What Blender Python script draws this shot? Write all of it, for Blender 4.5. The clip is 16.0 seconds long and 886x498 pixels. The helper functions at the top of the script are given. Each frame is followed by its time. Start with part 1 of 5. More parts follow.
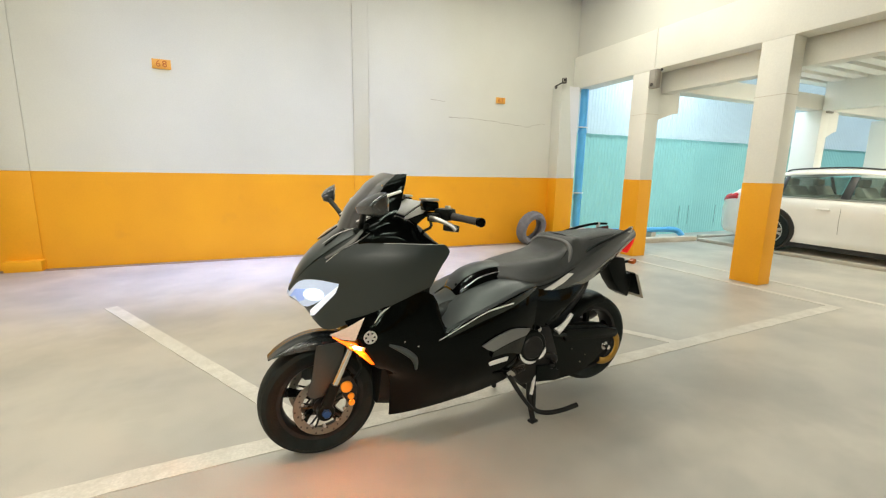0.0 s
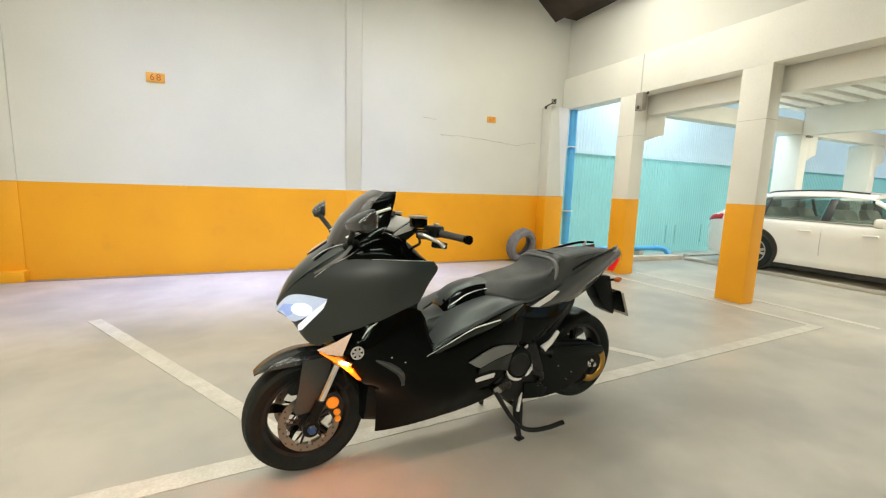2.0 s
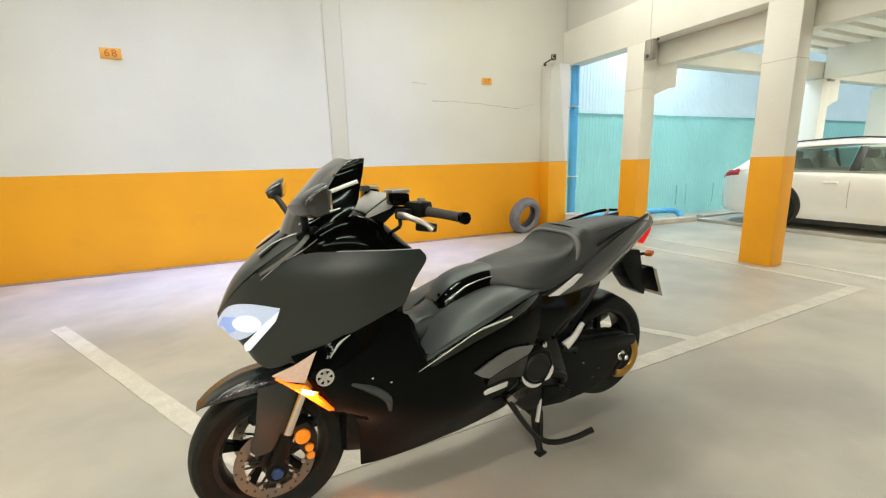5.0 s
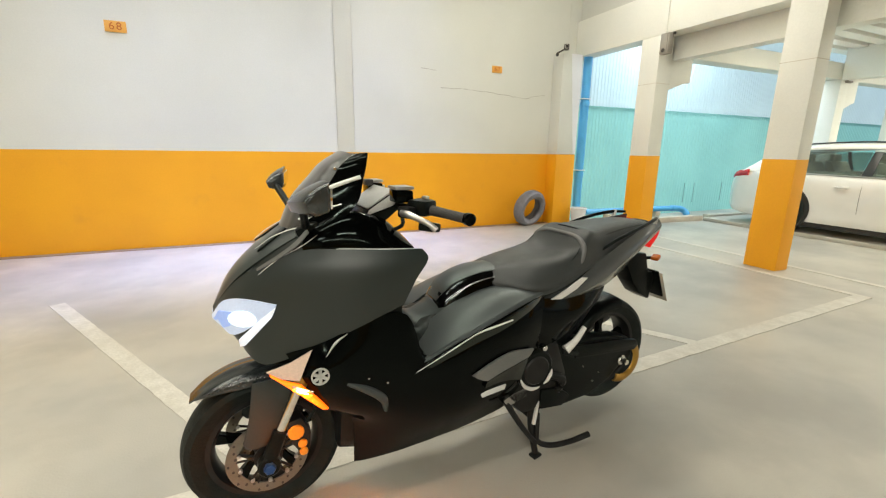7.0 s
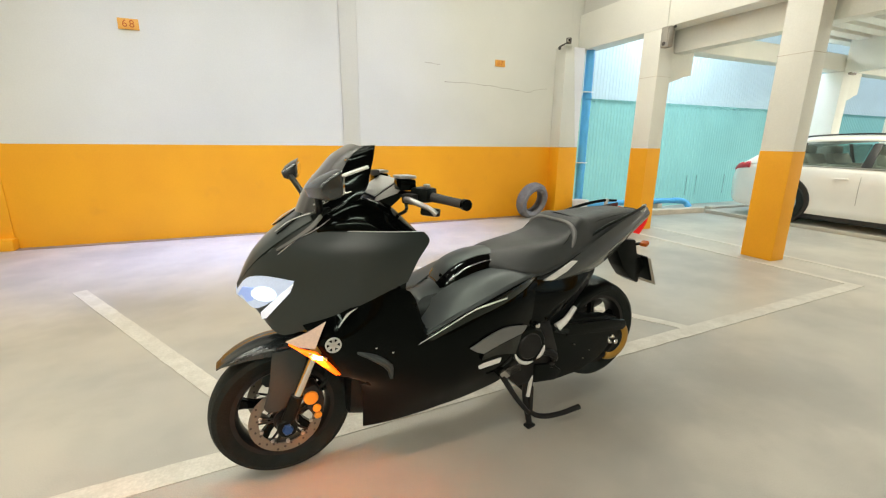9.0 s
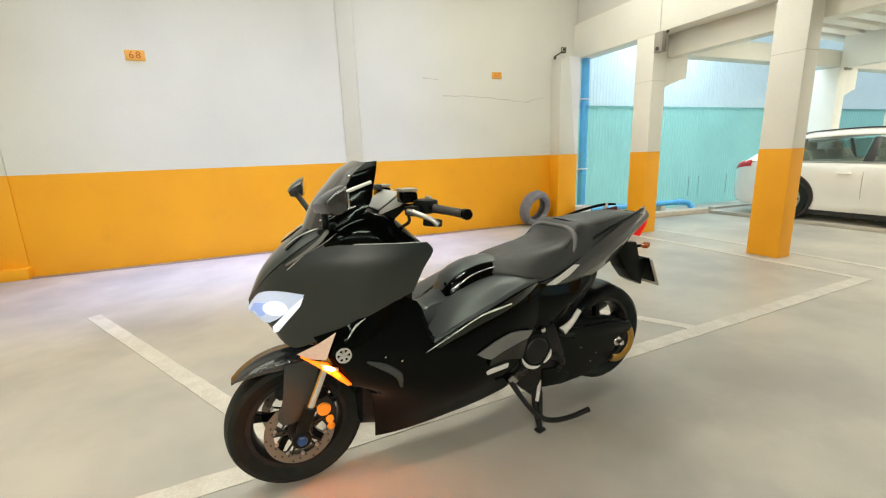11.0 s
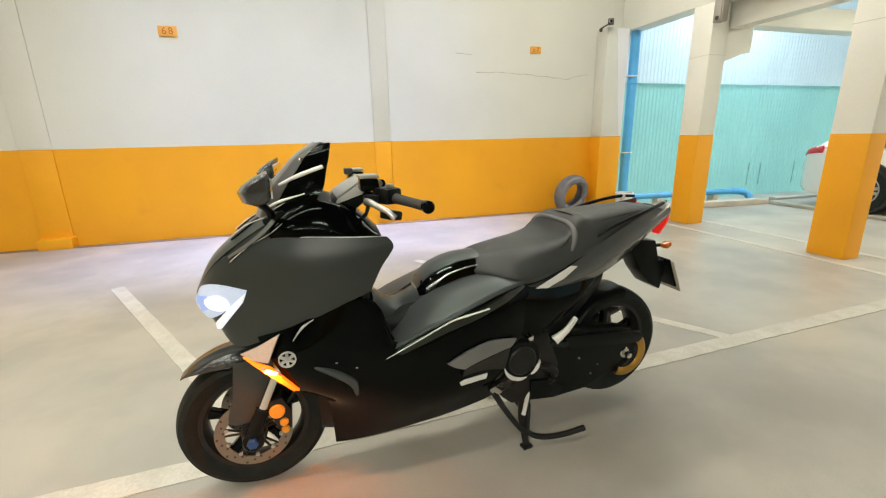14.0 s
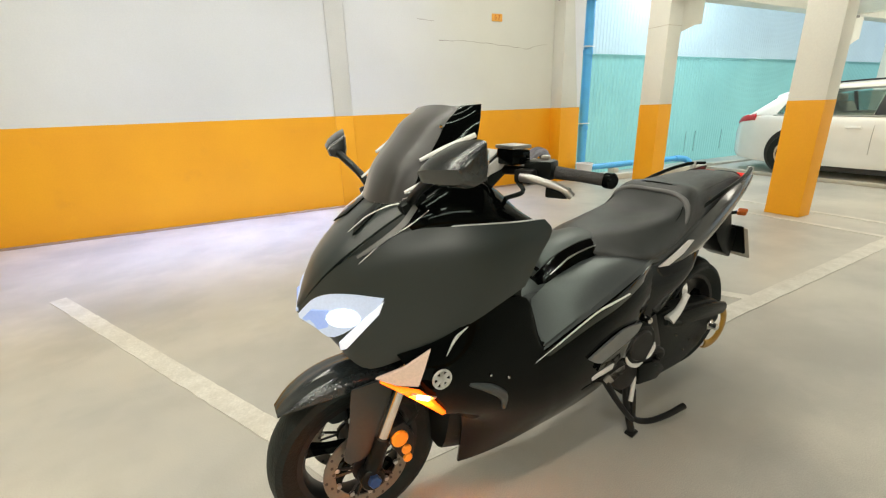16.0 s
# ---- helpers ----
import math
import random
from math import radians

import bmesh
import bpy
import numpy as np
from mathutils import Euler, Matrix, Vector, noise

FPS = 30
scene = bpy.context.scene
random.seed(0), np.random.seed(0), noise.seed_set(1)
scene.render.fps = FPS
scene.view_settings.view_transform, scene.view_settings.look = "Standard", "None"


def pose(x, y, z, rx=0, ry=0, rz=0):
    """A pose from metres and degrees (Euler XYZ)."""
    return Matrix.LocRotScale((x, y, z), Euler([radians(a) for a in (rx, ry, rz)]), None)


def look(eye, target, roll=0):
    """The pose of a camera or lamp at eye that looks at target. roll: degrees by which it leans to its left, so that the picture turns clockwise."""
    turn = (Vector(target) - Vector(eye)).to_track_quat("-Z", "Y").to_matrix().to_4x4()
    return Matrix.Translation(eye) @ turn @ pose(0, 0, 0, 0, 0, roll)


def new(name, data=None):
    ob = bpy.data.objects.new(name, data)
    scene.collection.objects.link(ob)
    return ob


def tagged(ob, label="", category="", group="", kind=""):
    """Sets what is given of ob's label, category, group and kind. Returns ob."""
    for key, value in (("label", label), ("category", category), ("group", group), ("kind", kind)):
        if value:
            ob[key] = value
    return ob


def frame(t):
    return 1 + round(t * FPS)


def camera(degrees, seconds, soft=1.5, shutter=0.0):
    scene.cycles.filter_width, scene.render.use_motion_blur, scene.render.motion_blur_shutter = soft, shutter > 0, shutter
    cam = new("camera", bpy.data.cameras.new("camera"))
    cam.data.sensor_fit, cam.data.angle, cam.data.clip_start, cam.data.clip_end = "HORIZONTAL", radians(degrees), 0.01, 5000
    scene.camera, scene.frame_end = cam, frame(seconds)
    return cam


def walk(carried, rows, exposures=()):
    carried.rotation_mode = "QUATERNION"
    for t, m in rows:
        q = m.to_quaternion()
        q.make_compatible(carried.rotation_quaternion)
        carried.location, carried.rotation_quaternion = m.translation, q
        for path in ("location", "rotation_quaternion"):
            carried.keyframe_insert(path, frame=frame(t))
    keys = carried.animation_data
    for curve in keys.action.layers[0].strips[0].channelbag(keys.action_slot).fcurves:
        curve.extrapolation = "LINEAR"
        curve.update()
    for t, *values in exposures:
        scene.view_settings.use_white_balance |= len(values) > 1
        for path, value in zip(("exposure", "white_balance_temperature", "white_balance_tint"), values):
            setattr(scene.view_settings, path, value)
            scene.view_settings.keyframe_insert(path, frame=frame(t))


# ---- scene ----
cam = camera(92.5, 16.0, soft=1.2)
PATH = [
    (0, (1.517, 1.053, 1.262), (2.291, 2.863, 0.908), 1.0),
    (0.5, (1.516, 1.039, 1.267), (2.311, 2.846, 0.943), 1.3),
    (1, (1.523, 1.032, 1.268), (2.341, 2.833, 0.968), 1.6),
    (1.5, (1.521, 1.027, 1.274), (2.347, 2.826, 0.99), 1.7),
    (2, (1.517, 1.025, 1.272), (2.333, 2.829, 0.991), 1.9),
    (2.5, (1.531, 1.041, 1.277), (2.313, 2.859, 0.993), 2.7),
    (3, (1.652, 1.112, 1.272), (2.341, 2.967, 0.982), 4.4),
    (3.5, (1.749, 1.194, 1.25), (2.414, 3.038, 0.854), 4.3),
    (3.7, (1.762, 1.231, 1.246), (2.446, 3.063, 0.829), 3.1),
    (5.8, (1.72, 1.436, 1.235), (2.526, 3.226, 0.854), -1.9),
    (6, (1.745, 1.433, 1.257), (2.548, 3.219, 0.848), -1.7),
    (6.5, (1.765, 1.45, 1.268), (2.544, 3.242, 0.841), 0.5),
    (7, (1.751, 1.446, 1.27), (2.533, 3.228, 0.809), 0.8),
    (7.5, (1.741, 1.437, 1.271), (2.551, 3.201, 0.787), -0.1),
    (8, (1.738, 1.424, 1.264), (2.56, 3.181, 0.778), 0.8),
    (8.2, (1.728, 1.415, 1.266), (2.538, 3.176, 0.774), 0.9),
    (10.3, (1.701, 1.136, 1.269), (2.41, 2.959, 0.855), -0.6),
    (10.5, (1.7, 1.152, 1.277), (2.421, 2.978, 0.898), -1.3),
    (11, (1.699, 1.259, 1.268), (2.438, 3.066, 0.834), -2.0),
    (11.5, (1.696, 1.342, 1.258), (2.495, 3.111, 0.773), -1.9),
    (12, (1.744, 1.369, 1.267), (2.523, 3.155, 0.818), -2.3),
    (12.5, (1.901, 1.344, 1.28), (2.568, 3.176, 0.836), -2.7),
    (13, (1.995, 1.327, 1.267), (2.549, 3.184, 0.772), -2.6),
    (13.5, (2.01, 1.342, 1.276), (2.532, 3.209, 0.784), -2.2),
    (14, (2.011, 1.359, 1.268), (2.549, 3.215, 0.751), -1.2),
    (14.5, (2.017, 1.348, 1.271), (2.54, 3.207, 0.754), -0.6),
    (15, (1.96, 1.381, 1.283), (2.482, 3.245, 0.778), -0.0),
    (15.5, (1.679, 1.558, 1.269), (2.317, 3.368, 0.705), -1.4),
    (15.8, (1.561, 1.698, 1.253), (2.345, 3.433, 0.64), -1.9),
    (16, (1.506, 1.8, 1.247), (2.335, 3.508, 0.62), -2.0),
]
walk(cam, [(t, look(eye, target, roll)) for t, eye, target, roll in PATH])

# ---- world, sun, large lights, exposure ----
world = bpy.data.worlds.new("world")
scene.world = world
world.use_nodes = True
wn = world.node_tree
sky = wn.nodes.new("ShaderNodeTexSky")
sky.sky_type, sky.sun_disc = "NISHITA", False
SUN_UP, SUN_ROUND = 58, 20
sky.sun_elevation, sky.sun_rotation = radians(SUN_UP), radians(SUN_ROUND)
wn.links.new(sky.outputs[0], wn.nodes["Background"].inputs[0])
wn.nodes["Background"].inputs[1].default_value = 0.18
sun = new("sun", bpy.data.lights.new("sun", "SUN"))
sun.data.energy, sun.data.angle, sun.data.color = 3.5, radians(0.5), (1, 0.96, 0.9)
sun.matrix_world = look((8 + 20 * math.sin(radians(SUN_ROUND)), 8 + 20 * math.cos(radians(SUN_ROUND)), 20 * math.tan(radians(SUN_UP))), (8, 8, 0))


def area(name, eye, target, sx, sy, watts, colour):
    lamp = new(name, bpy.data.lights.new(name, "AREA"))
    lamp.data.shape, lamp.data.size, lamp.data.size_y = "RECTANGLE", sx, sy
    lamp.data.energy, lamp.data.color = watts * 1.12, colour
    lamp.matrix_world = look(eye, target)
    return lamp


# unseen rows of tubes added under the shed roof and low slab, tuned for brightness
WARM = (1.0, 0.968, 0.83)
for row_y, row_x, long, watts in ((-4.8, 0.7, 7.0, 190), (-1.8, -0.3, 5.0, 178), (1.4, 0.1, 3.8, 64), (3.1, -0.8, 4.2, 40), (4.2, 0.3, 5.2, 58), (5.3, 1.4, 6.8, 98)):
    area("added_tube_row", (row_x, row_y, 4.6 if row_y > 0 else 3.8), (row_x, row_y + 0.05, 0), long, 0.13, watts, WARM)
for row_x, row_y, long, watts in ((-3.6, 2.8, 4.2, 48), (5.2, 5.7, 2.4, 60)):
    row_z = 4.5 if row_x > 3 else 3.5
    area("added_tube_row", (row_x, row_y, row_z), (row_x + 0.05, row_y, 0), 0.13, long, watts, WARM)
# extra lamp turned sideways to brighten the upper east wall
area("added_tube_row", (5.25, 4.6, 4.45), (7.0, 4.6, 4.35), 0.13, 3.2, 16, WARM)
# unseen tubes added under the low slab, aimed down and up to brighten it
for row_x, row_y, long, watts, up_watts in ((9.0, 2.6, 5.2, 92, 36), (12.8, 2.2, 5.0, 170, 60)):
    area("added_tube_row", (row_x, row_y, 2.94), (row_x, row_y + 0.05, 0), 0.3, long, watts, WARM)
    area("added_tube_row", (row_x, row_y, 2.96), (row_x, row_y + 0.05, 6), 0.3, long, up_watts, WARM)
# added narrow lamp along the wall, with no roof opening, tints the floor cool
cool_floor_lamp = area("cool_floor_lamp", (2.9, 6.95, 6.0), (2.9, 6.85, 0), 6.6, 0.4, 100, (0.38, 0.51, 1.0))
cool_floor_lamp.data.spread = radians(38)
# daylight in the open strip above the fence foot
area("sky_opening", (9.8, 7.0, 3.6), (9.3, 6.6, 0), 5.0, 1.1, 200, (0.80, 0.89, 1.0))


# ---- materials ----
def mat(name, colour, rough=0.5, metal=0.0, vary=0.12, scale=6.0, bump=0.0, bump_scale=80.0, coat=0.0, spec=0.5, tint=None, rand=0.0, fine=0.06, fine_scale=160.0):
    m = bpy.data.materials.new(name)
    m.use_nodes = True
    nt, n = m.node_tree, m.node_tree.nodes
    p = n["Principled BSDF"]
    p.inputs["Roughness"].default_value, p.inputs["Metallic"].default_value = rough, metal
    p.inputs["Specular IOR Level"].default_value = spec
    p.inputs["Coat Weight"].default_value, p.inputs["Coat Roughness"].default_value = coat, 0.08
    co = n.new("ShaderNodeTexCoord")
    a, b = n.new("ShaderNodeTexNoise"), n.new("ShaderNodeTexNoise")
    a.inputs["Scale"].default_value, a.inputs["Detail"].default_value = scale, 6
    b.inputs["Scale"].default_value, b.inputs["Detail"].default_value = fine_scale, 3
    nt.links.new(co.outputs["Object"], a.inputs[0]), nt.links.new(co.outputs["Object"], b.inputs[0])
    ramp = n.new("ShaderNodeMapRange")
    ramp.inputs[1].default_value, ramp.inputs[2].default_value = 0.3, 0.7
    nt.links.new(a.outputs[0], ramp.inputs[0])
    mix = n.new("ShaderNodeMix")
    mix.data_type = "RGBA"
    other = tint or [c * (1 - 2 * vary) for c in colour]
    mix.inputs[6].default_value, mix.inputs[7].default_value = (*colour, 1), (*other, 1)
    nt.links.new(ramp.outputs[0], mix.inputs[0])
    hsv = n.new("ShaderNodeHueSaturation")
    val = n.new("ShaderNodeMapRange")
    val.inputs[1].default_value, val.inputs[2].default_value = 0.3, 0.7
    val.inputs[3].default_value, val.inputs[4].default_value = 1 - fine, 1 + fine
    nt.links.new(b.outputs[0], val.inputs[0])
    nt.links.new(val.outputs[0], hsv.inputs["Value"])
    nt.links.new(mix.outputs[2], hsv.inputs["Color"])
    out = hsv.outputs[0]
    if rand:
        info, r2, h2 = n.new("ShaderNodeObjectInfo"), n.new("ShaderNodeMapRange"), n.new("ShaderNodeHueSaturation")
        r2.inputs[3].default_value, r2.inputs[4].default_value = 1 - rand, 1 + rand
        nt.links.new(info.outputs["Random"], r2.inputs[0])
        nt.links.new(r2.outputs[0], h2.inputs["Value"])
        nt.links.new(out, h2.inputs["Color"])
        out = h2.outputs[0]
    nt.links.new(out, p.inputs["Base Color"])
    rr = n.new("ShaderNodeMapRange")
    rr.inputs[3].default_value, rr.inputs[4].default_value = max(rough - 0.06, 0.02), min(rough + 0.08, 1)
    nt.links.new(a.outputs[0], rr.inputs[0])
    nt.links.new(rr.outputs[0], p.inputs["Roughness"])
    if bump:
        c, bp = n.new("ShaderNodeTexNoise"), n.new("ShaderNodeBump")
        c.inputs["Scale"].default_value, c.inputs["Detail"].default_value = bump_scale, 5
        nt.links.new(co.outputs["Object"], c.inputs[0])
        bp.inputs["Strength"].default_value, bp.inputs["Distance"].default_value = bump, 0.01
        nt.links.new(c.outputs[0], bp.inputs["Height"])
        nt.links.new(bp.outputs[0], p.inputs["Normal"])
    return m


def glow(name, colour, strength, base=(0.8, 0.8, 0.8)):
    m = mat(name, base, 0.15, vary=0.02)
    p = m.node_tree.nodes["Principled BSDF"]
    p.inputs["Emission Color"].default_value, p.inputs["Emission Strength"].default_value = (*colour, 1), strength
    return m


def clear(name, colour, share, rough=0.05, spec=0.5):
    """Tinted see-through plastic or glass: a share of gloss body over a tinted pass-through."""
    m = bpy.data.materials.new(name)
    m.use_nodes = True
    nt, n = m.node_tree, m.node_tree.nodes
    p = n["Principled BSDF"]
    p.inputs["Base Color"].default_value = (colour[0] * 0.1, colour[1] * 0.1, colour[2] * 0.1, 1)
    p.inputs["Roughness"].default_value, p.inputs["Specular IOR Level"].default_value = rough, spec
    tr, mx = n.new("ShaderNodeBsdfTransparent"), n.new("ShaderNodeMixShader")
    tr.inputs[0].default_value = (*colour, 1)
    mx.inputs[0].default_value = share
    nt.links.new(tr.outputs[0], mx.inputs[1]), nt.links.new(p.outputs[0], mx.inputs[2])
    nt.links.new(mx.outputs[0], n["Material Output"].inputs[0])
    return m


def sheet_mat(name, colour, through_share):
    """Thin translucent roofing sheet, lit from both sides."""
    m = mat(name, colour, 0.5, vary=0.10, scale=1.3, fine=0.03)
    nt, n = m.node_tree, m.node_tree.nodes
    tr, mx = n.new("ShaderNodeBsdfTranslucent"), n.new("ShaderNodeMixShader")
    tr.inputs[0].default_value = (*colour, 1)
    mx.inputs[0].default_value = through_share
    p = n["Principled BSDF"]
    nt.links.new(p.outputs[0], mx.inputs[1]), nt.links.new(tr.outputs[0], mx.inputs[2])
    nt.links.new(mx.outputs[0], n["Material Output"].inputs[0])
    return m


M_WHITE = mat("white_wall_paint", (0.687, 0.690, 0.632), 0.75, vary=0.05, scale=0.7, bump=0.08, bump_scale=25, fine=0.02, fine_scale=60)
M_BEAM = mat("white_beam_paint", (0.82, 0.818, 0.748), 0.75, vary=0.05, scale=1.0, bump=0.14, bump_scale=30, fine=0.02, fine_scale=60)
M_ORANGE = mat("orange_wall_paint", (0.87, 0.395, 0.005), 0.55, vary=0.07, scale=1.2, tint=(0.80, 0.35, 0.006), bump=0.08, bump_scale=25, fine=0.02, fine_scale=60)
M_COOL = mat("daylight_tint_white", (0.77, 0.77, 0.80), 0.7, vary=0.04, scale=1.5, bump=0.2, bump_scale=30)
M_UNDER = mat("bare_slab_underside", (0.74, 0.69, 0.62), 0.8, vary=0.1, scale=1.2, bump=0.2, bump_scale=30)
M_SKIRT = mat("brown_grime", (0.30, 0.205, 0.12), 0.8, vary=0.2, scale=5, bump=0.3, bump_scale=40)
M_ROOF = mat("dark_roof_boards", (0.05, 0.035, 0.025), 0.8, vary=0.2, scale=3)
M_FLOOR = mat("sealed_concrete", (0.50, 0.468, 0.400), 0.40, vary=0.09, scale=1.1, tint=(0.352, 0.342, 0.312), bump=0.12, bump_scale=120, fine=0.16, fine_scale=260)
M_SLAB = mat("raised_concrete", (0.50, 0.46, 0.39), 0.6, vary=0.1, scale=1.5, bump=0.2, bump_scale=60)
M_SILL = mat("kerb_concrete", (0.62, 0.56, 0.46), 0.7, vary=0.12, scale=4, bump=0.3, bump_scale=60)
M_TEAL = sheet_mat("teal_sheet", (0.26, 0.56, 0.52), 0.5)
M_PALE = sheet_mat("pale_sheet", (0.49, 0.64, 0.66), 0.6)
M_SEAM = mat("stained_sheet_seam", (0.20, 0.37, 0.36), 0.6, vary=0.2)
M_BLUE = mat("blue_pipe_plastic", (0.10, 0.44, 0.82), 0.35, vary=0.06)
M_BUCKET = mat("white_bucket_plastic", (0.75, 0.76, 0.78), 0.45, vary=0.04)
M_GREYBOX = mat("grey_box", (0.36, 0.34, 0.30), 0.55, vary=0.1)
M_DARKBOX = mat("dark_fitting", (0.06, 0.055, 0.05), 0.5)
M_SIGN = mat("orange_sign_plate", (0.80, 0.40, 0.07), 0.5, vary=0.05)
M_DIGIT = mat("dark_orange_figures", (0.55, 0.14, 0.01), 0.5, vary=0.1)
M_CRACK = mat("plaster_crack", (0.48, 0.455, 0.40), 0.9)
M_RUBBER = mat("tyre_rubber", (0.0095, 0.0108, 0.0100), 0.62, vary=0.2, scale=20, bump=0.3, bump_scale=150, spec=0.32)
M_GRIP = mat("grip_rubber", (0.045, 0.042, 0.040), 0.6, vary=0.15, scale=30, bump=0.4, bump_scale=220)
M_OLDRUBBER = mat("dusty_old_rubber", (0.23, 0.23, 0.26), 0.85, vary=0.12, scale=12, bump=0.4, bump_scale=90)

M_MATTE = mat("matte_grey_fairing", (0.0135, 0.0215, 0.0195), 0.36, spec=0.62, vary=0.05, scale=5, fine=0.05, fine_scale=300)
M_GLOSS = mat("gloss_black_plastic", (0.0018, 0.0022, 0.0021), 0.04, vary=0.05, spec=0.11)
M_TRIM = mat("lacquered_black_trim", (0.003, 0.0032, 0.0033), 0.05, vary=0.05, spec=0.5, coat=0.3)
M_BLACK = mat("black_moulded_plastic", (0.0045, 0.0052, 0.0050), 0.30, vary=0.15, bump=0.1, bump_scale=250, spec=0.17)
M_SEAT = mat("grey_seat_vinyl", (0.034, 0.038, 0.037), 0.42, vary=0.1, scale=14, bump=0.25, bump_scale=300)
M_SEATSIDE = mat("light_seat_piping", (0.15, 0.15, 0.15), 0.5, vary=0.1, bump=0.2, bump_scale=300)
M_PANEL = mat("dark_grey_foot_panel", (0.050, 0.054, 0.056), 0.40, spec=0.6, vary=0.06, fine=0.05)
M_FLASH = mat("silver_and_glint_paint", (0.78, 0.775, 0.75), 0.24, metal=0.08, vary=0.05)
M_INSET = mat("inset_highlight_grey", (0.17, 0.175, 0.17), 0.33, vary=0.1, bump=0.06, bump_scale=350)
M_SILVER = mat("satin_silver", (0.55, 0.54, 0.52), 0.32, metal=0.9, vary=0.05)
M_LIGHTGREY = mat("light_grey_plastic_and_glint", (0.55, 0.55, 0.52), 0.3, vary=0.05)
# next three carry highlights in their colour; the badge also uses M_BRIGHT
M_GLINT = mat("pale_glint", (0.74, 0.74, 0.72), 0.20, vary=0.04, metal=0.45)
M_BRIGHT = mat("highlight_and_badge_white", (0.86, 0.86, 0.84), 0.22, vary=0.02)
M_CREASESHEEN = mat("crease_sheen_grey", (0.17, 0.17, 0.16), 0.30, vary=0.06, metal=0.2)
M_STEEL = mat("brushed_disc_steel", (0.25, 0.235, 0.20), 0.35, metal=0.85, vary=0.08)
M_CHROME = mat("bright_chrome", (0.75, 0.74, 0.72), 0.12, metal=1.0, vary=0.03)
M_GOLD = mat("gold_anodised", (0.50, 0.29, 0.06), 0.34, metal=0.8, vary=0.08)
M_GUARD = mat("satin_fork_guard", (0.028, 0.032, 0.033), 0.30, spec=0.5, vary=0.08)
M_CAP = mat("bright_gold_cap", (0.78, 0.37, 0.035), 0.3, metal=0.35, vary=0.06)
M_DARKMETAL = mat("dark_engine_metal", (0.022, 0.022, 0.0215), 0.42, metal=0.5, vary=0.2, scale=15)
M_FENDER = mat("lacquered_dark_grey", (0.022, 0.027, 0.028), 0.17, vary=0.06, spec=0.8)
M_TAIL = mat("dark_tail_lacquer", (0.072, 0.078, 0.078), 0.13, vary=0.08, spec=0.9)
M_ORANGELENS = mat("orange_lens", (0.55, 0.13, 0.02), 0.2, vary=0.05)
M_BLUEBOLT = mat("blue_anodised", (0.03, 0.10, 0.32), 0.3, metal=0.7)
M_SCREEN = clear("smoked_screen", (0.12, 0.105, 0.09), 0.92, 0.38, 1.0)
M_MIRROR = mat("mirror_glass", (0.85, 0.86, 0.88), 0.03, metal=1.0, vary=0.0, fine=0.0)
M_LENS = glow("headlight_lens", (0.62, 0.74, 1.0), 0.40, (0.44, 0.49, 0.58))
M_LENSDIM = glow("headlight_blue_lens", (0.30, 0.47, 1.0), 0.45, (0.30, 0.38, 0.62))
M_DRL = glow("daylight_strip", (0.85, 0.91, 1.0), 0.6, (0.6, 0.62, 0.66))
M_CORE = glow("headlight_core", (0.80, 0.90, 1.0), 1.0, (0.6, 0.64, 0.7))
M_AMBER = glow("amber_lens_lit", (1.0, 0.10, 0.003), 2.6, (0.8, 0.25, 0.02))
M_BULB = glow("amber_bulb", (1.0, 0.20, 0.012), 6800.0, (0.8, 0.4, 0.1))
M_AMBERDIM = mat("pale_indicator_glass", (0.78, 0.58, 0.47), 0.15, vary=0.05, coat=0.5)
M_RED = glow("red_tail_lens", (1.0, 0.03, 0.02), 0.5, (0.5, 0.02, 0.02))
M_PLATE = mat("pale_plate", (0.55, 0.52, 0.45), 0.4, vary=0.05)
M_INK = mat("plate_ink", (0.03, 0.03, 0.035), 0.5)

M_CARWHITE = mat("white_car_paint", (0.82, 0.80, 0.76), 0.18, vary=0.02, coat=0.8, fine=0.0)
M_CARGLASS = clear("car_window_glass", (0.86, 0.93, 0.90), 0.25, 0.03)
M_CARTRIM = mat("black_car_trim", (0.015, 0.015, 0.015), 0.4)
M_CARRED = mat("red_lamp_plastic", (0.62, 0.02, 0.03), 0.15, vary=0.05, coat=0.6)
M_CARSEAT = mat("car_seat_cloth", (0.56, 0.53, 0.47), 0.8)


for m, share in ((M_MATTE, 0.6), (M_CREASESHEEN, 0.4), (M_SCREEN, 1.0)):
    sheen = m.node_tree.nodes["Principled BSDF"].inputs
    sheen["Sheen Weight"].default_value, sheen["Sheen Roughness"].default_value = share, 0.30
for m in (M_GLOSS, M_BLACK, M_RUBBER, M_TRIM, M_GUARD, M_PANEL):
    m.node_tree.nodes["Principled BSDF"].inputs["Specular Tint"].default_value = (0.82, 1.0, 0.95, 1)


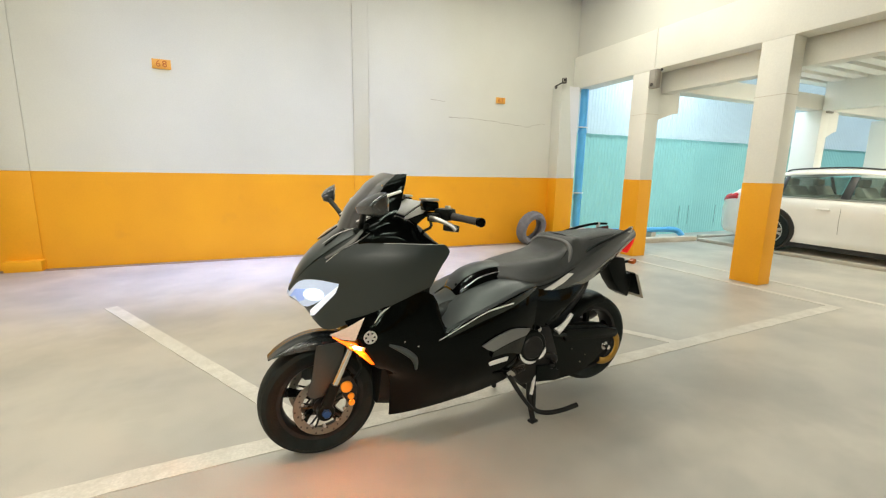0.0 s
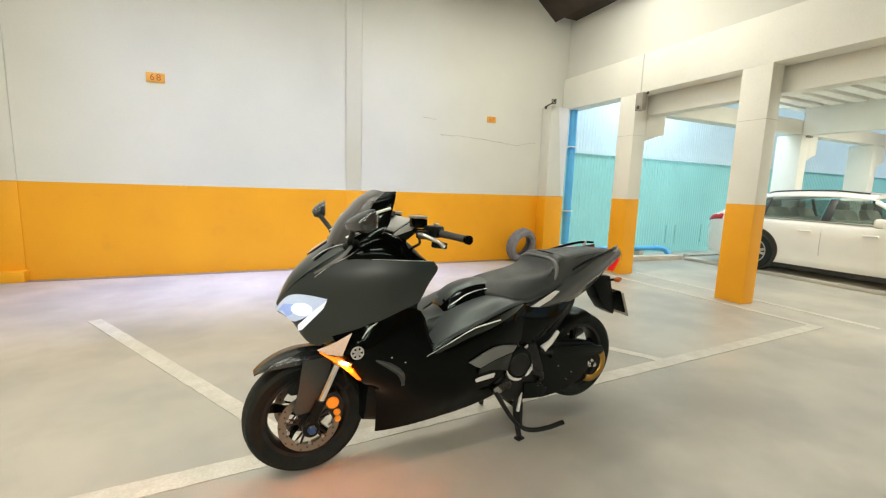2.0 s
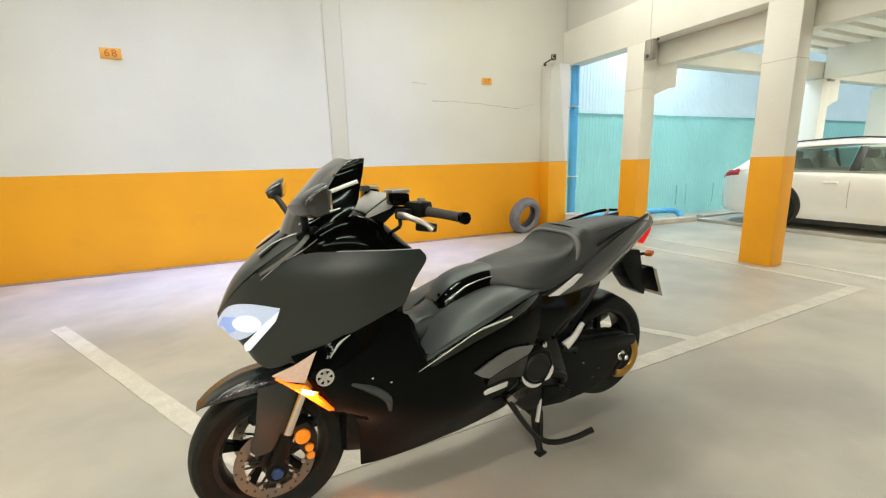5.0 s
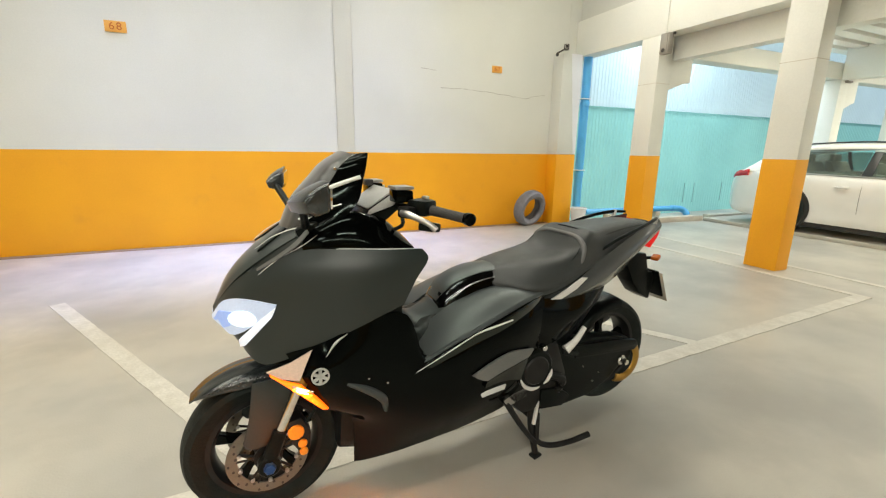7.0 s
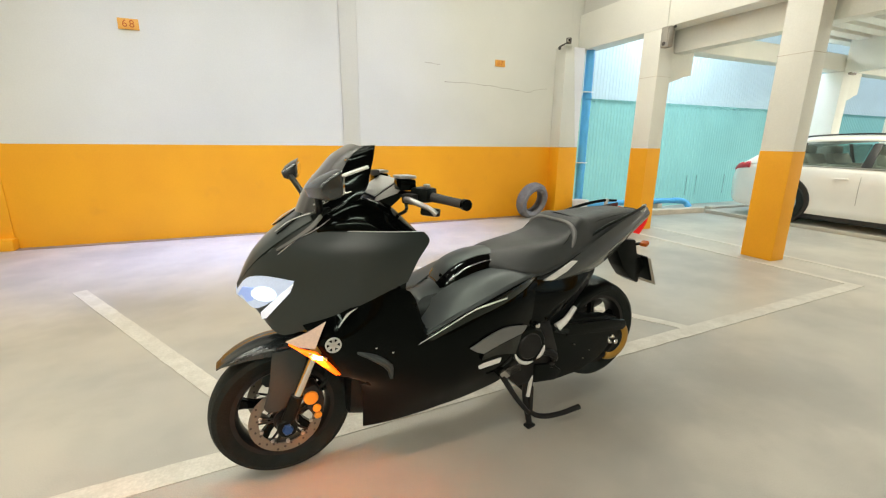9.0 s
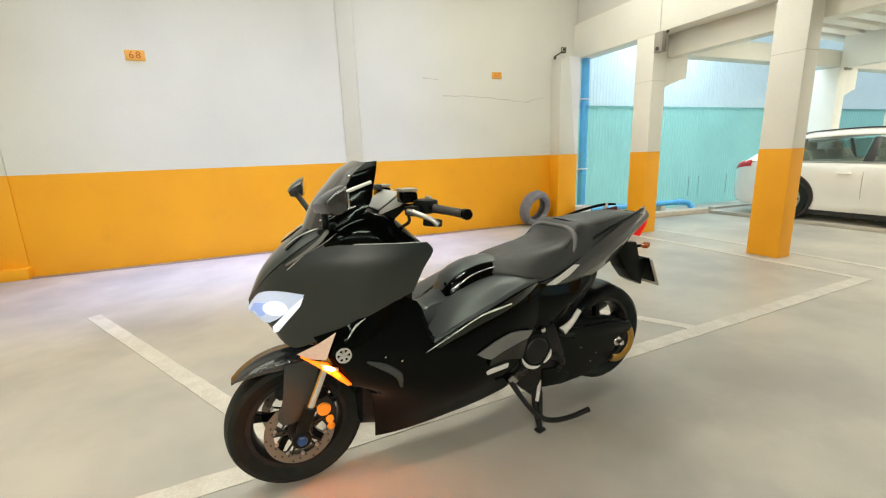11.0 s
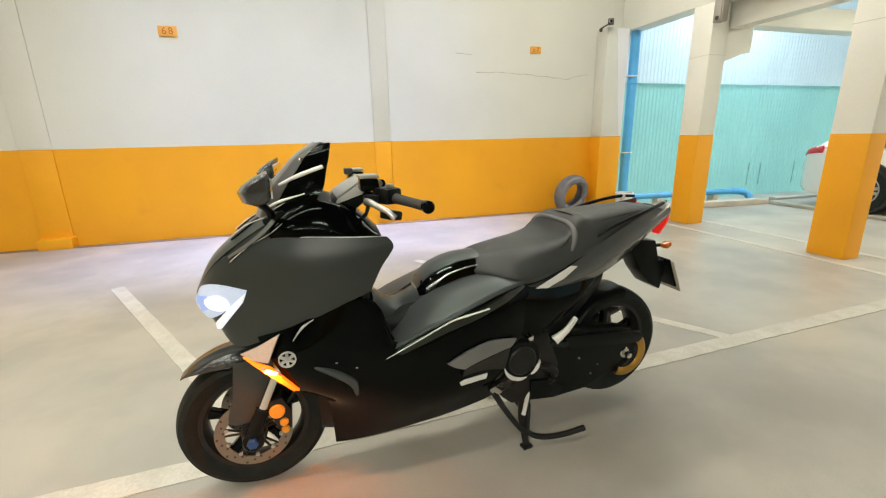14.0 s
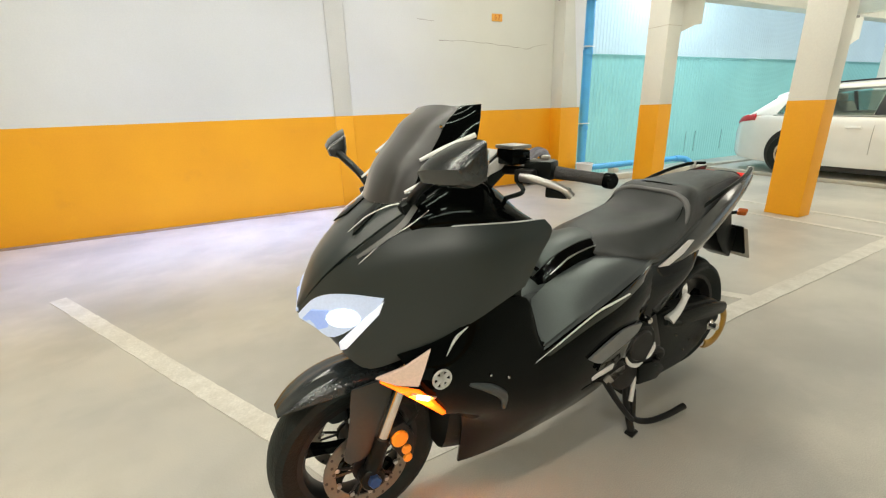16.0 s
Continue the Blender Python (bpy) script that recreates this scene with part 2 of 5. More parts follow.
def stain(m, colour, scale, low, high, most):
    """Blotchy stains of another colour over a paint."""
    nt, n = m.node_tree, m.node_tree.nodes
    p = n["Principled BSDF"]
    src = p.inputs["Base Color"].links[0].from_socket
    no, mr, mx, co = n.new("ShaderNodeTexNoise"), n.new("ShaderNodeMapRange"), n.new("ShaderNodeMix"), n.new("ShaderNodeTexCoord")
    no.inputs["Scale"].default_value, no.inputs["Detail"].default_value, no.inputs["Roughness"].default_value = scale, 7, 0.6
    mr.inputs[1].default_value, mr.inputs[2].default_value, mr.inputs[4].default_value = low, high, most
    mx.data_type = "RGBA"
    mx.inputs[7].default_value = (*colour, 1)
    nt.links.new(co.outputs["Object"], no.inputs[0]), nt.links.new(no.outputs[0], mr.inputs[0]), nt.links.new(mr.outputs[0], mx.inputs[0])
    nt.links.new(src, mx.inputs[6]), nt.links.new(mx.outputs[2], p.inputs["Base Color"])
    return m


stain(M_ORANGE, (0.62, 0.27, 0.03), 2.3, 0.60, 0.80, 0.35)
stain(M_FLOOR, (0.31, 0.293, 0.255), 0.55, 0.47, 0.66, 0.8)
stain(M_FLOOR, (0.36, 0.335, 0.285), 2.4, 0.48, 0.70, 0.55)
stain(M_FLOOR, (0.16, 0.15, 0.13), 42.0, 0.70, 0.76, 0.55)
stain(M_FLOOR, (0.62, 0.60, 0.55), 55.0, 0.71, 0.77, 0.5)
stain(M_WHITE, (0.60, 0.58, 0.53), 0.6, 0.55, 0.80, 0.4)


def flake(m):
    """Let the floor's grey show through where the paint has flaked."""
    nt, n = m.node_tree, m.node_tree.nodes
    p = n["Principled BSDF"]
    src = p.inputs["Base Color"].links[0].from_socket
    no, mr, mx, co = n.new("ShaderNodeTexNoise"), n.new("ShaderNodeMapRange"), n.new("ShaderNodeMix"), n.new("ShaderNodeTexCoord")
    no.inputs["Scale"].default_value, no.inputs["Detail"].default_value, no.inputs["Roughness"].default_value = 9, 8, 0.72
    mr.inputs[1].default_value, mr.inputs[2].default_value, mr.inputs[4].default_value = 0.42, 0.70, 0.75
    mx.data_type = "RGBA"
    mx.inputs[7].default_value = (0.46, 0.43, 0.365, 1)
    nt.links.new(co.outputs["Object"], no.inputs[0]), nt.links.new(no.outputs[0], mr.inputs[0]), nt.links.new(mr.outputs[0], mx.inputs[0])
    nt.links.new(src, mx.inputs[6]), nt.links.new(mx.outputs[2], p.inputs["Base Color"])
    return m


M_LINE = flake(mat("worn_white_line", (0.625, 0.60, 0.535), 0.55, vary=0.08, scale=3, tint=(0.56, 0.535, 0.475), bump=0.2, bump_scale=80, fine=0.10, fine_scale=90))


# ---- mesh helpers ----
def cat(p, n, closed=False):
    """Catmull-Rom through the rows of p, n steps a span."""
    p = np.asarray(p, float)
    k = len(p)
    q = np.vstack([p[-1:], p, p[:2]]) if closed else np.vstack([2 * p[:1] - p[1:2], p, 2 * p[-1:] - p[-2:-1]])
    out = []
    for i in range(k if closed else k - 1):
        a, b, c, d = q[i], q[i + 1], q[i + 2], q[i + 3]
        for s in range(n):
            t = s / n
            out.append(0.5 * (2 * b + (c - a) * t + (2 * a - 5 * b + 4 * c - d) * t * t + (3 * b - a - 3 * c + d) * t ** 3))
    if not closed:
        out.append(p[-1])
    return np.array(out)


def from_grid(g, close_u=False, close_v=False, bm=None):
    bm = bm or bmesh.new()
    v = [[bm.verts.new(c) for c in row] for row in g]
    nu, nv = len(v), len(v[0])
    for i in range(nu if close_u else nu - 1):
        for j in range(nv if close_v else nv - 1):
            a, b, c, d = v[i][j], v[(i + 1) % nu][j], v[(i + 1) % nu][(j + 1) % nv], v[i][(j + 1) % nv]
            if len({a, b, c, d}) == 4:
                bm.faces.new((a, b, c, d))
    return bm, v


def surf(grid, thick=0.006, n=4, mirror=False, inward=1):
    """A curved shell through a grid of points, with real thickness."""
    g = np.array(grid, float)
    g = np.array([cat(r, n) for r in g])
    g = np.array([cat(g[:, j], n) for j in range(g.shape[1])]).transpose(1, 0, 2)
    du, dv = np.gradient(g, axis=0), np.gradient(g, axis=1)
    nn = np.cross(du, dv)
    nn /= np.linalg.norm(nn, axis=2, keepdims=True) + 1e-9
    h = g + nn * thick * inward
    if mirror:
        g, h = g * (1, -1, 1), h * (1, -1, 1)
    bm = bmesh.new()
    _, a = from_grid(g, bm=bm)
    _, b = from_grid(h, bm=bm)
    nu, nv = len(a), len(a[0])
    ring = [(i, 0) for i in range(nu)] + [(nu - 1, j) for j in range(1, nv)] + [(i, nv - 1) for i in range(nu - 2, -1, -1)] + [(0, j) for j in range(nv - 2, 0, -1)]
    for (i, j), (k, l) in zip(ring, ring[1:] + ring[:1]):
        bm.faces.new((a[i][j], a[k][l], b[k][l], b[i][j]))
    return fix(bm)


def fix(bm):
    bmesh.ops.recalc_face_normals(bm, faces=bm.faces)
    return bm


def loft(sections, n=4, m=3, smooth_ring=True):
    """A closed body through closed rings of points; ends capped."""
    g = np.array(sections, float)
    if smooth_ring:
        g = np.array([cat(r, m, True) for r in g])
    g = np.array([cat(g[:, j], n) for j in range(g.shape[1])]).transpose(1, 0, 2)
    bm, v = from_grid(g, close_v=True)
    bm.faces.new(v[0]), bm.faces.new(v[-1])
    return fix(bm)


def halfloft(stations, n=4, m=3):
    """stations: (x, [(y, z) from top centre round one side to bottom centre]); mirrored to both sides."""
    rings = []
    for x, half in stations:
        rings.append([(x, y, z) for y, z in half] + [(x, -y, z) for y, z in half[-2:0:-1]])
    return loft(rings, n, m)


def box(cx, cy, cz, sx, sy, sz, bevel=0.0, seg=2, m=None):
    bm = bmesh.new()
    bmesh.ops.create_cube(bm, size=1, matrix=Matrix.Translation((cx, cy, cz)) @ Matrix.Diagonal((sx, sy, sz, 1)))
    if bevel:
        bmesh.ops.bevel(bm, geom=bm.edges[:], offset=bevel, segments=seg, affect="EDGES", profile=0.6)
    if m:
        bmesh.ops.transform(bm, matrix=m, verts=bm.verts)
    return bm


def prism(poly, axis, a, b, bevel=0.0, seg=2):
    """A polygon pushed from a to b along an axis; poly in the two other axes, in x, y, z order."""
    bm = bmesh.new()
    at = {"x": lambda p, h: (h, p[0], p[1]), "y": lambda p, h: (p[0], h, p[1]), "z": lambda p, h: (p[0], p[1], h)}[axis]
    u, w = [bm.verts.new(at(p, a)) for p in poly], [bm.verts.new(at(p, b)) for p in poly]
    k = len(poly)
    bm.faces.new(u), bm.faces.new(w)
    for i in range(k):
        bm.faces.new((u[i], u[(i + 1) % k], w[(i + 1) % k], w[i]))
    fix(bm)
    if bevel:
        bmesh.ops.bevel(bm, geom=bm.edges[:], offset=bevel, segments=seg, affect="EDGES", profile=0.6)
    return bm


def plate3(points, thick, bevel=0.0, push=(0, -1, 0)):
    """A flat-ish polygon in space with thickness towards push."""
    bm = bmesh.new()
    d = Vector(push) * thick
    u = [bm.verts.new(p) for p in points]
    w = [bm.verts.new(Vector(p) + d) for p in points]
    k = len(points)
    bm.faces.new(u), bm.faces.new(w)
    for i in range(k):
        bm.faces.new((u[i], u[(i + 1) % k], w[(i + 1) % k], w[i]))
    fix(bm)
    if bevel:
        bmesh.ops.bevel(bm, geom=bm.edges[:], offset=bevel, segments=2, affect="EDGES", profile=0.6)
    return bm


def tube(points, r, seg=12, n=5, bm=None):
    """A round bar along a smooth line; r one radius or one per point."""
    p = cat(points, n) if len(points) > 2 else np.array(points, float)
    rs = np.full(len(p), r) if np.isscalar(r) else np.interp(np.linspace(0, 1, len(p)), np.linspace(0, 1, len(r)), r)
    bm = bm or bmesh.new()
    up = Vector((0.013, 0.029, 1))
    rings = []
    for i in range(len(p)):
        d = Vector(p[min(i + 1, len(p) - 1)] - p[max(i - 1, 0)]).normalized()
        s = d.cross(up if abs(d.z) < 0.95 else Vector((1, 0.02, 0))).normalized()
        t = s.cross(d)
        rings.append([bm.verts.new(Vector(p[i]) + float(rs[i]) * (math.cos(a) * s + math.sin(a) * t)) for a in [2 * math.pi * k / seg for k in range(seg)]])
    for a, b in zip(rings, rings[1:]):
        for k in range(seg):
            bm.faces.new((a[k], a[(k + 1) % seg], b[(k + 1) % seg], b[k]))
    bm.faces.new(rings[0]), bm.faces.new(rings[-1])
    return fix(bm)


def revolve(profile, centre, axis="y", seg=48, closed=True, bm=None):
    """profile: (radius, height along the axis) pairs, turned round the axis through centre."""
    bm = bm or bmesh.new()
    rows = []
    for r, h in profile:
        row = []
        for k in range(seg):
            a = 2 * math.pi * k / seg
            c, s = r * math.cos(a), r * math.sin(a)
            o = {"y": (c, h, s), "x": (h, c, s), "z": (c, s, h)}[axis]
            row.append(bm.verts.new(Vector(centre) + Vector(o)))
        rows.append(row)
    last = len(rows) if closed else len(rows) - 1
    for i in range(last):
        a, b = rows[i], rows[(i + 1) % len(rows)]
        for k in range(seg):
            bm.faces.new((a[k], a[(k + 1) % seg], b[(k + 1) % seg], b[k]))
    if not closed:
        bm.faces.new(rows[0]), bm.faces.new(rows[-1])
    return fix(bm)


def disc(centre, r, y0, y1, axis="y", seg=24, bevel=0.0):
    b = min(bevel, r * 0.5)
    return revolve([(r - b, y0), (r, y0 + b if y1 > y0 else y0 - b), (r, y1 - b if y1 > y0 else y1 + b), (r - b, y1)], centre, axis, seg, closed=False)


def join(*bms):
    out = bmesh.new()
    for b in bms:
        me = bpy.data.meshes.new("t")
        b.to_mesh(me)
        out.from_mesh(me)
        bpy.data.meshes.remove(me)
    return out


def mesh_of(name, bm, material, sharp=35):
    me = bpy.data.meshes.new(name)
    bm.to_mesh(me)
    bm.free()
    me.materials.append(material)
    for p in me.polygons:
        p.use_smooth = True
    me.set_sharp_from_angle(angle=radians(sharp))
    return me


def part(name, bm, material, parent=None, label="", sharp=35):
    ob = new(name, mesh_of(name, bm, material, sharp))
    ob.parent = parent
    if label:
        ob["label"] = label
    return ob


def thing(name, label, category, at=None, group=""):
    ob = new(name)
    ob.empty_display_size = 0.1
    if at:
        ob.matrix_world = at
    return tagged(ob, label, category, group)


def whole(name, bm, material, label, category, group="", kind="", sharp=35):
    return tagged(part(name, bm, material, None, "", sharp), label, category, group, kind)


def setting(name, bm, material, label, category, sharp=35):
    return whole(name, bm, material, label, category, "", "structure", sharp)


# ---- the large structure ----
NY, EX, BAND = 7.70, 6.91, 1.20
floor_bm = box(10.2, -1.4, -0.1, 33, 19, 0.2)
floor = setting("floor", floor_bm, M_FLOOR, "smooth sealed beige concrete garage floor", "floor")

# north wall: orange dado below, white above, slightly back from it
setting("wall_north", box(0.39, NY + 0.125, BAND / 2, 12.72, 0.25, BAND), M_ORANGE, "orange painted lower band of the plaster wall", "wall")
setting("wall_north_upper", box(0.39, NY + 0.126, (BAND + 9.1) / 2, 12.72, 0.248, 9.1 - BAND), M_WHITE, "white painted plaster wall above the orange band", "wall")
for i, (x0, x1, d) in enumerate(((-1.34, -1.0, 0.022), (2.85, 3.09, 0.015), (6.46, 6.855, 0.26))):
    setting("pilaster_%d" % (i + 1), box((x0 + x1) / 2, NY - d / 2, BAND / 2, x1 - x0, d, BAND, 0.012), M_ORANGE, "orange painted foot of the wall pilaster", "pilaster")
    setting("pilaster_upper_%d" % (i + 1), box((x0 + x1) / 2, NY - d / 2, (BAND + 2.81) / 2 if i == 2 else (BAND + 8.0) / 2, x1 - x0, d - 0.002, (2.81 if i == 2 else 8.0) - BAND, 0.012), M_WHITE, "white painted pilaster on the wall", "pilaster")
setting("pilaster_foot", box(-1.16, NY - 0.065, 0.065, 0.36, 0.15, 0.13, 0.012), M_ORANGE, "orange painted block at the foot of the pilaster", "pilaster")
# daylight on the wall end put in as cool colour; outline follows its edge
setting("daylit_strip", prism([(6.625, 2.80), (6.852, 2.80), (6.852, 1.205), (6.80, 1.205)], "y", NY - 0.263, NY - 0.257), M_COOL, "strip on the wall end, coloured cool white for the daylight on it", "wall")
setting("wall_corner", box(6.975, NY + 0.125, 5.7, 0.446, 0.246, 5.8), M_WHITE, "white painted wall corner above the beam", "wall")
# plain unseen walls added to close the shed; south one distant for dark reflections
for nm, c, s in (("wall_west", (-6.1, -1.5), (0.25, 18.4)), ("wall_south", (5.2, -10.8), (22.8, 0.25))):
    setting(nm, box(c[0], c[1], BAND / 2, s[0], s[1], BAND), M_ORANGE, "orange painted lower band of the wall", "wall")
    setting(nm + "_upper", box(c[0], c[1], (BAND + 4.6) / 2, s[0], s[1], 4.6 - BAND), M_WHITE, "white painted wall", "wall")

# pillars, the beam over them and the wall above it
for i, (y0, y1, x1) in enumerate(((4.10, 4.44, 7.13), (5.98, 6.30, 7.17), (1.95, 2.29, 7.13), (-0.2, 0.14, 7.13))):
    xm, ym, w, d = (EX + x1) / 2, (y0 + y1) / 2, x1 - EX, y1 - y0
    setting("pillar_%d" % (i + 1), box(xm, ym, BAND / 2 + 0.004, w, d, BAND + 0.008, 0.008), M_ORANGE, "orange painted foot of the square concrete pillar", "pillar")
    setting("pillar_upper_%d" % (i + 1), box(xm, ym, (BAND + 2.80) / 2 + 0.004, w - 0.004, d - 0.004, 2.80 - BAND, 0.008), M_BEAM, "white painted square concrete pillar", "pillar")
setting("corbel", prism([(7.15, 2.56), (7.62, 2.56), (7.62, 2.24), (7.50, 2.22), (7.15, 2.10)], "y", 6.01, 6.27, 0.006), M_BEAM, "white painted bracket under the cross beam", "corbel")
for i, (y0, y1, x1) in enumerate(((4.10, 4.44, 7.13), (5.98, 6.30, 7.17))):
    setting("pillar_joint_%d" % (i + 1), box((EX + x1) / 2, (y0 + y1) / 2, 2.19, x1 - EX + 0.002, y1 - y0 + 0.002, 0.005), M_SILL, "thin casting joint round the pillar", "joint")
setting("beam_1", box(7.043, -1.53, 3.08, 0.274, 18.44, 0.56, 0.008), M_BEAM, "white painted concrete beam over the pillars", "beam")
setting("wall_east_upper", box(7.07, -1.53, 4.4, 0.20, 18.44, 2.08), M_WHITE, "white painted wall above the beam", "wall")
setting("beam_2", box(7.31, -0.55, 2.77, 0.20, 13.6, 0.52, 0.008), M_BEAM, "white painted lower beam behind the pillars", "beam")
setting("ceiling", box(11.8, -2.2, 3.32, 9.22, 17.0, 0.16), M_UNDER, "bare low concrete slab on white joists", "ceiling")
setting("beam_3", box(11.89, 6.14, 2.705, 8.9, 0.24, 0.27, 0.008), M_BEAM, "white painted cross beam", "beam")
setting("beam_4", box(11.57, -0.60, 2.82, 0.24, 13.2, 0.54, 0.008), M_BEAM, "white painted beam over the far pillar", "beam")
for i in range(16):
    setting("joist_%d" % (i + 1), box(0, 0, 0, 8.6, 0.20, 0.20, 0.006, m=pose(11.98, 6.14 - 0.32 * i, 3.15, 0, 0.3, 0)), M_BEAM, "white painted joist under the slab", "joist")

# pillars farther along the cross beam
for i, x in enumerate((11.42, 14.25)):
    setting("far_pillar_%d" % (i + 1), box(x + 0.13, 6.20, 1.28, 0.26, 0.44, 2.56, 0.008), M_BEAM, "white painted square pillar behind the car", "pillar")
    setting("far_corbel_%d" % (i + 1), prism([(x + 0.24, 2.56), (x + 0.64, 2.56), (x + 0.64, 2.20), (x + 0.52, 2.16), (x + 0.24, 2.04)], "y", 6.01, 6.27, 0.006), M_BEAM, "white painted bracket of the far pillar", "corbel")

# shed roof, dark underneath, rising from the eave
for nm, x0, z0, x1, z1 in (("roof_1", 6.62, 4.32, 0.4, 8.95), ("roof_2", 0.4, 8.95, -6.4, 4.40)):
    setting(nm, prism([(x0, z0), (x1, z1), (x1, z1 + 0.12), (x0, z0 + 0.12)], "y", -10.9, 8.0), M_ROOF, "dark brown underside of the shed roof", "roof")
setting("eave_board", box(6.795, -1.6, 4.45, 0.35, 18.3, 0.18), M_ROOF, "dark brown eave board", "board")
# gable out of view, added to close the roof end
setting("gable_south", prism([(7.2, 4.3), (0.4, 9.0), (-6.4, 4.3)], "y", -10.9, -10.7), M_WHITE, "white gable wall added out of view", "wall")

# ground outside
setting("ground", box(0, 0, -0.26, 400, 400, 0.1), M_SLAB, "plain concrete ground outside the garage", "ground")

# ---- painted bay lines ----
def stripe(name, a, b, w, label, z=0.004, paint=None, kind="line"):
    a, b = Vector((*a, 0)), Vector((*b, 0))
    d = (b - a).normalized()
    s = Vector((-d.y, d.x, 0)) * w / 2
    rng = random.Random(int(a.x * 1000 + b.y * 77))
    k = max(2, int((b - a).length / 0.06))
    bm = bmesh.new()
    rows = []
    for i in range(k + 1):
        c = a + (b - a) * i / k
        l, r = c + s * rng.uniform(0.94, 1.05), c - s * rng.uniform(0.94, 1.05)
        rows.append([bm.verts.new((l.x, l.y, z)), bm.verts.new((r.x, r.y, z)), bm.verts.new((l.x, l.y, z - 0.006)), bm.verts.new((r.x, r.y, z - 0.006))])
    for p, q in zip(rows, rows[1:]):
        bm.faces.new((p[0], p[1], q[1], q[0])), bm.faces.new((p[0], q[0], q[2], p[2])), bm.faces.new((p[1], p[3], q[3], q[1]))
    for p in (rows[0], rows[-1]):
        bm.faces.new((p[0], p[1], p[3], p[2]))
    return setting(name, fix(bm), paint or M_LINE, label, kind, 60)


stripe("bay_line_1", (-3.0, 2.758), (6.79, 3.281), 0.115, "worn white line along the front of the bays", 0.0045)
stripe("bay_line_2", (0.20, 5.64), (1.68, 3.07), 0.10, "worn white slanted line between two bays", 0.004)
stripe("bay_line_3", (2.93, 5.56), (4.42, 3.18), 0.085, "worn white slanted line between two bays", 0.004)
stripe("bay_line_4", (6.68, 6.4), (6.75, 3.33), 0.075, "worn white line before the pillars", 0.005)
stripe("bay_line_5", (7.32, 6.6), (7.33, 3.0), 0.075, "worn white line behind the pillars", 0.005)
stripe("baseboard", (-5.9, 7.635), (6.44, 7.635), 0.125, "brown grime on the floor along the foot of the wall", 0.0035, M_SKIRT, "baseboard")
stripe("bay_line_6", (-2.6, 5.62), (-1.15, 3.0), 0.10, "worn white slanted line between two bays", 0.004)


# ---- east side: teal sheet fence, kerbs, pipes ----
def sheet(name, x0, x1, y, z0, z1, material, parent):
    """Corrugated sheet: real waves, 76 mm apart."""
    k = int((x1 - x0) / 0.0127)
    bm = bmesh.new()
    rows = []
    for i in range(k + 1):
        x = x0 + (x1 - x0) * i / k
        yy = y + 0.0065 * math.sin(2 * math.pi * x / 0.0762)
        rows.append([bm.verts.new((x, yy, z0)), bm.verts.new((x, yy, z1))])
    for p, q in zip(rows, rows[1:]):
        bm.faces.new((p[0], q[0], q[1], p[1]))
    ob = part(name, bm, material, parent, "", 80)
    return ob


fence = thing("sheet_fence", "teal corrugated sheet fence, paler translucent sheets above", "fence")
for x0 in (6.93, 8.03, 9.13, 10.23, 11.33, 12.43, 13.53, 14.63, 15.73, 16.83, 17.93, 19.03, 20.13, 21.23, 22.33):
    sheet("lower_sheet", x0, x0 + 1.10, NY + 0.06, 0.0, 2.06, M_TEAL, fence)
    # upper sheets carried up out of view, high enough to block the sun
    sheet("upper_sheet", x0, x0 + 1.10, NY + 0.085, 2.03, 5.6, M_PALE, fence)
for x in (8.92, 10.12, 10.42, 11.32):
    part("lap_seam", box(x, NY + 0.046, 0.42, 0.007, 0.010, 0.42), M_SEAM, fence)

whole("kerb", prism([(7.25, 6.98), (9.50, 6.80), (9.52, 6.96), (7.27, 7.14)], "z", 0, 0.095, 0.012), M_SILL, "low concrete kerb by the fence", "kerb")
whole("kerb", prism([(9.72, 6.82), (12.4, 6.72), (12.4, 6.88), (9.74, 6.98)], "z", 0, 0.095, 0.012), M_SILL, "low concrete kerb by the fence", "kerb")
tagged(whole("slab_edge", box(13.0, 1.0, 0.03, 7.0, 11.6, 0.06, 0.012), M_SLAB, "slightly raised concrete slab under the car", "slab"), kind="structure")

down = thing("drain_pipe", "bright blue plastic downpipe strapped to the wall end", "pipe")
part("pipe", tube([(7.06, 7.54, 0.26), (7.06, 7.54, 2.80)], 0.072, 20), M_BLUE, down)
for z in (0.85, 2.05):
    part("coupling", disc((7.06, 7.54, z), 0.080, -0.04, 0.04, "z", 24, 0.006), M_BLUE, down)
    part("strap", box(7.03, 7.54, z + 0.08, 0.19, 0.16, 0.018, 0.004), M_BUCKET, down, "pale pipe clip")
low = thing("waste_pipe", "bright blue plastic pipe lying along the foot of the fence", "pipe")
part("pipe", tube([(7.10, 7.33, 0.20), (8.2, 7.28, 0.20), (9.15, 7.23, 0.195)], 0.05, 14), M_BLUE, low)
part("elbow", tube([(9.15, 7.23, 0.195), (9.32, 7.215, 0.185), (9.43, 7.17, 0.15), (9.46, 7.10, 0.06)], 0.058, 14), M_BLUE, low)
for x in (7.6, 8.8):
    part("pipe_block", box(x, 7.29, 0.075, 0.12, 0.14, 0.15, 0.01), M_SILL, low)
buck = thing("bucket", "small white plastic bucket under the blue downpipe", "bucket")
part("pail", revolve([(0.10, 0.0), (0.135, 0.28), (0.145, 0.285), (0.145, 0.30), (0.125, 0.30), (0.095, 0.015)], (6.86, 7.24, 0.0), "z", 28, closed=False), M_BUCKET, buck)

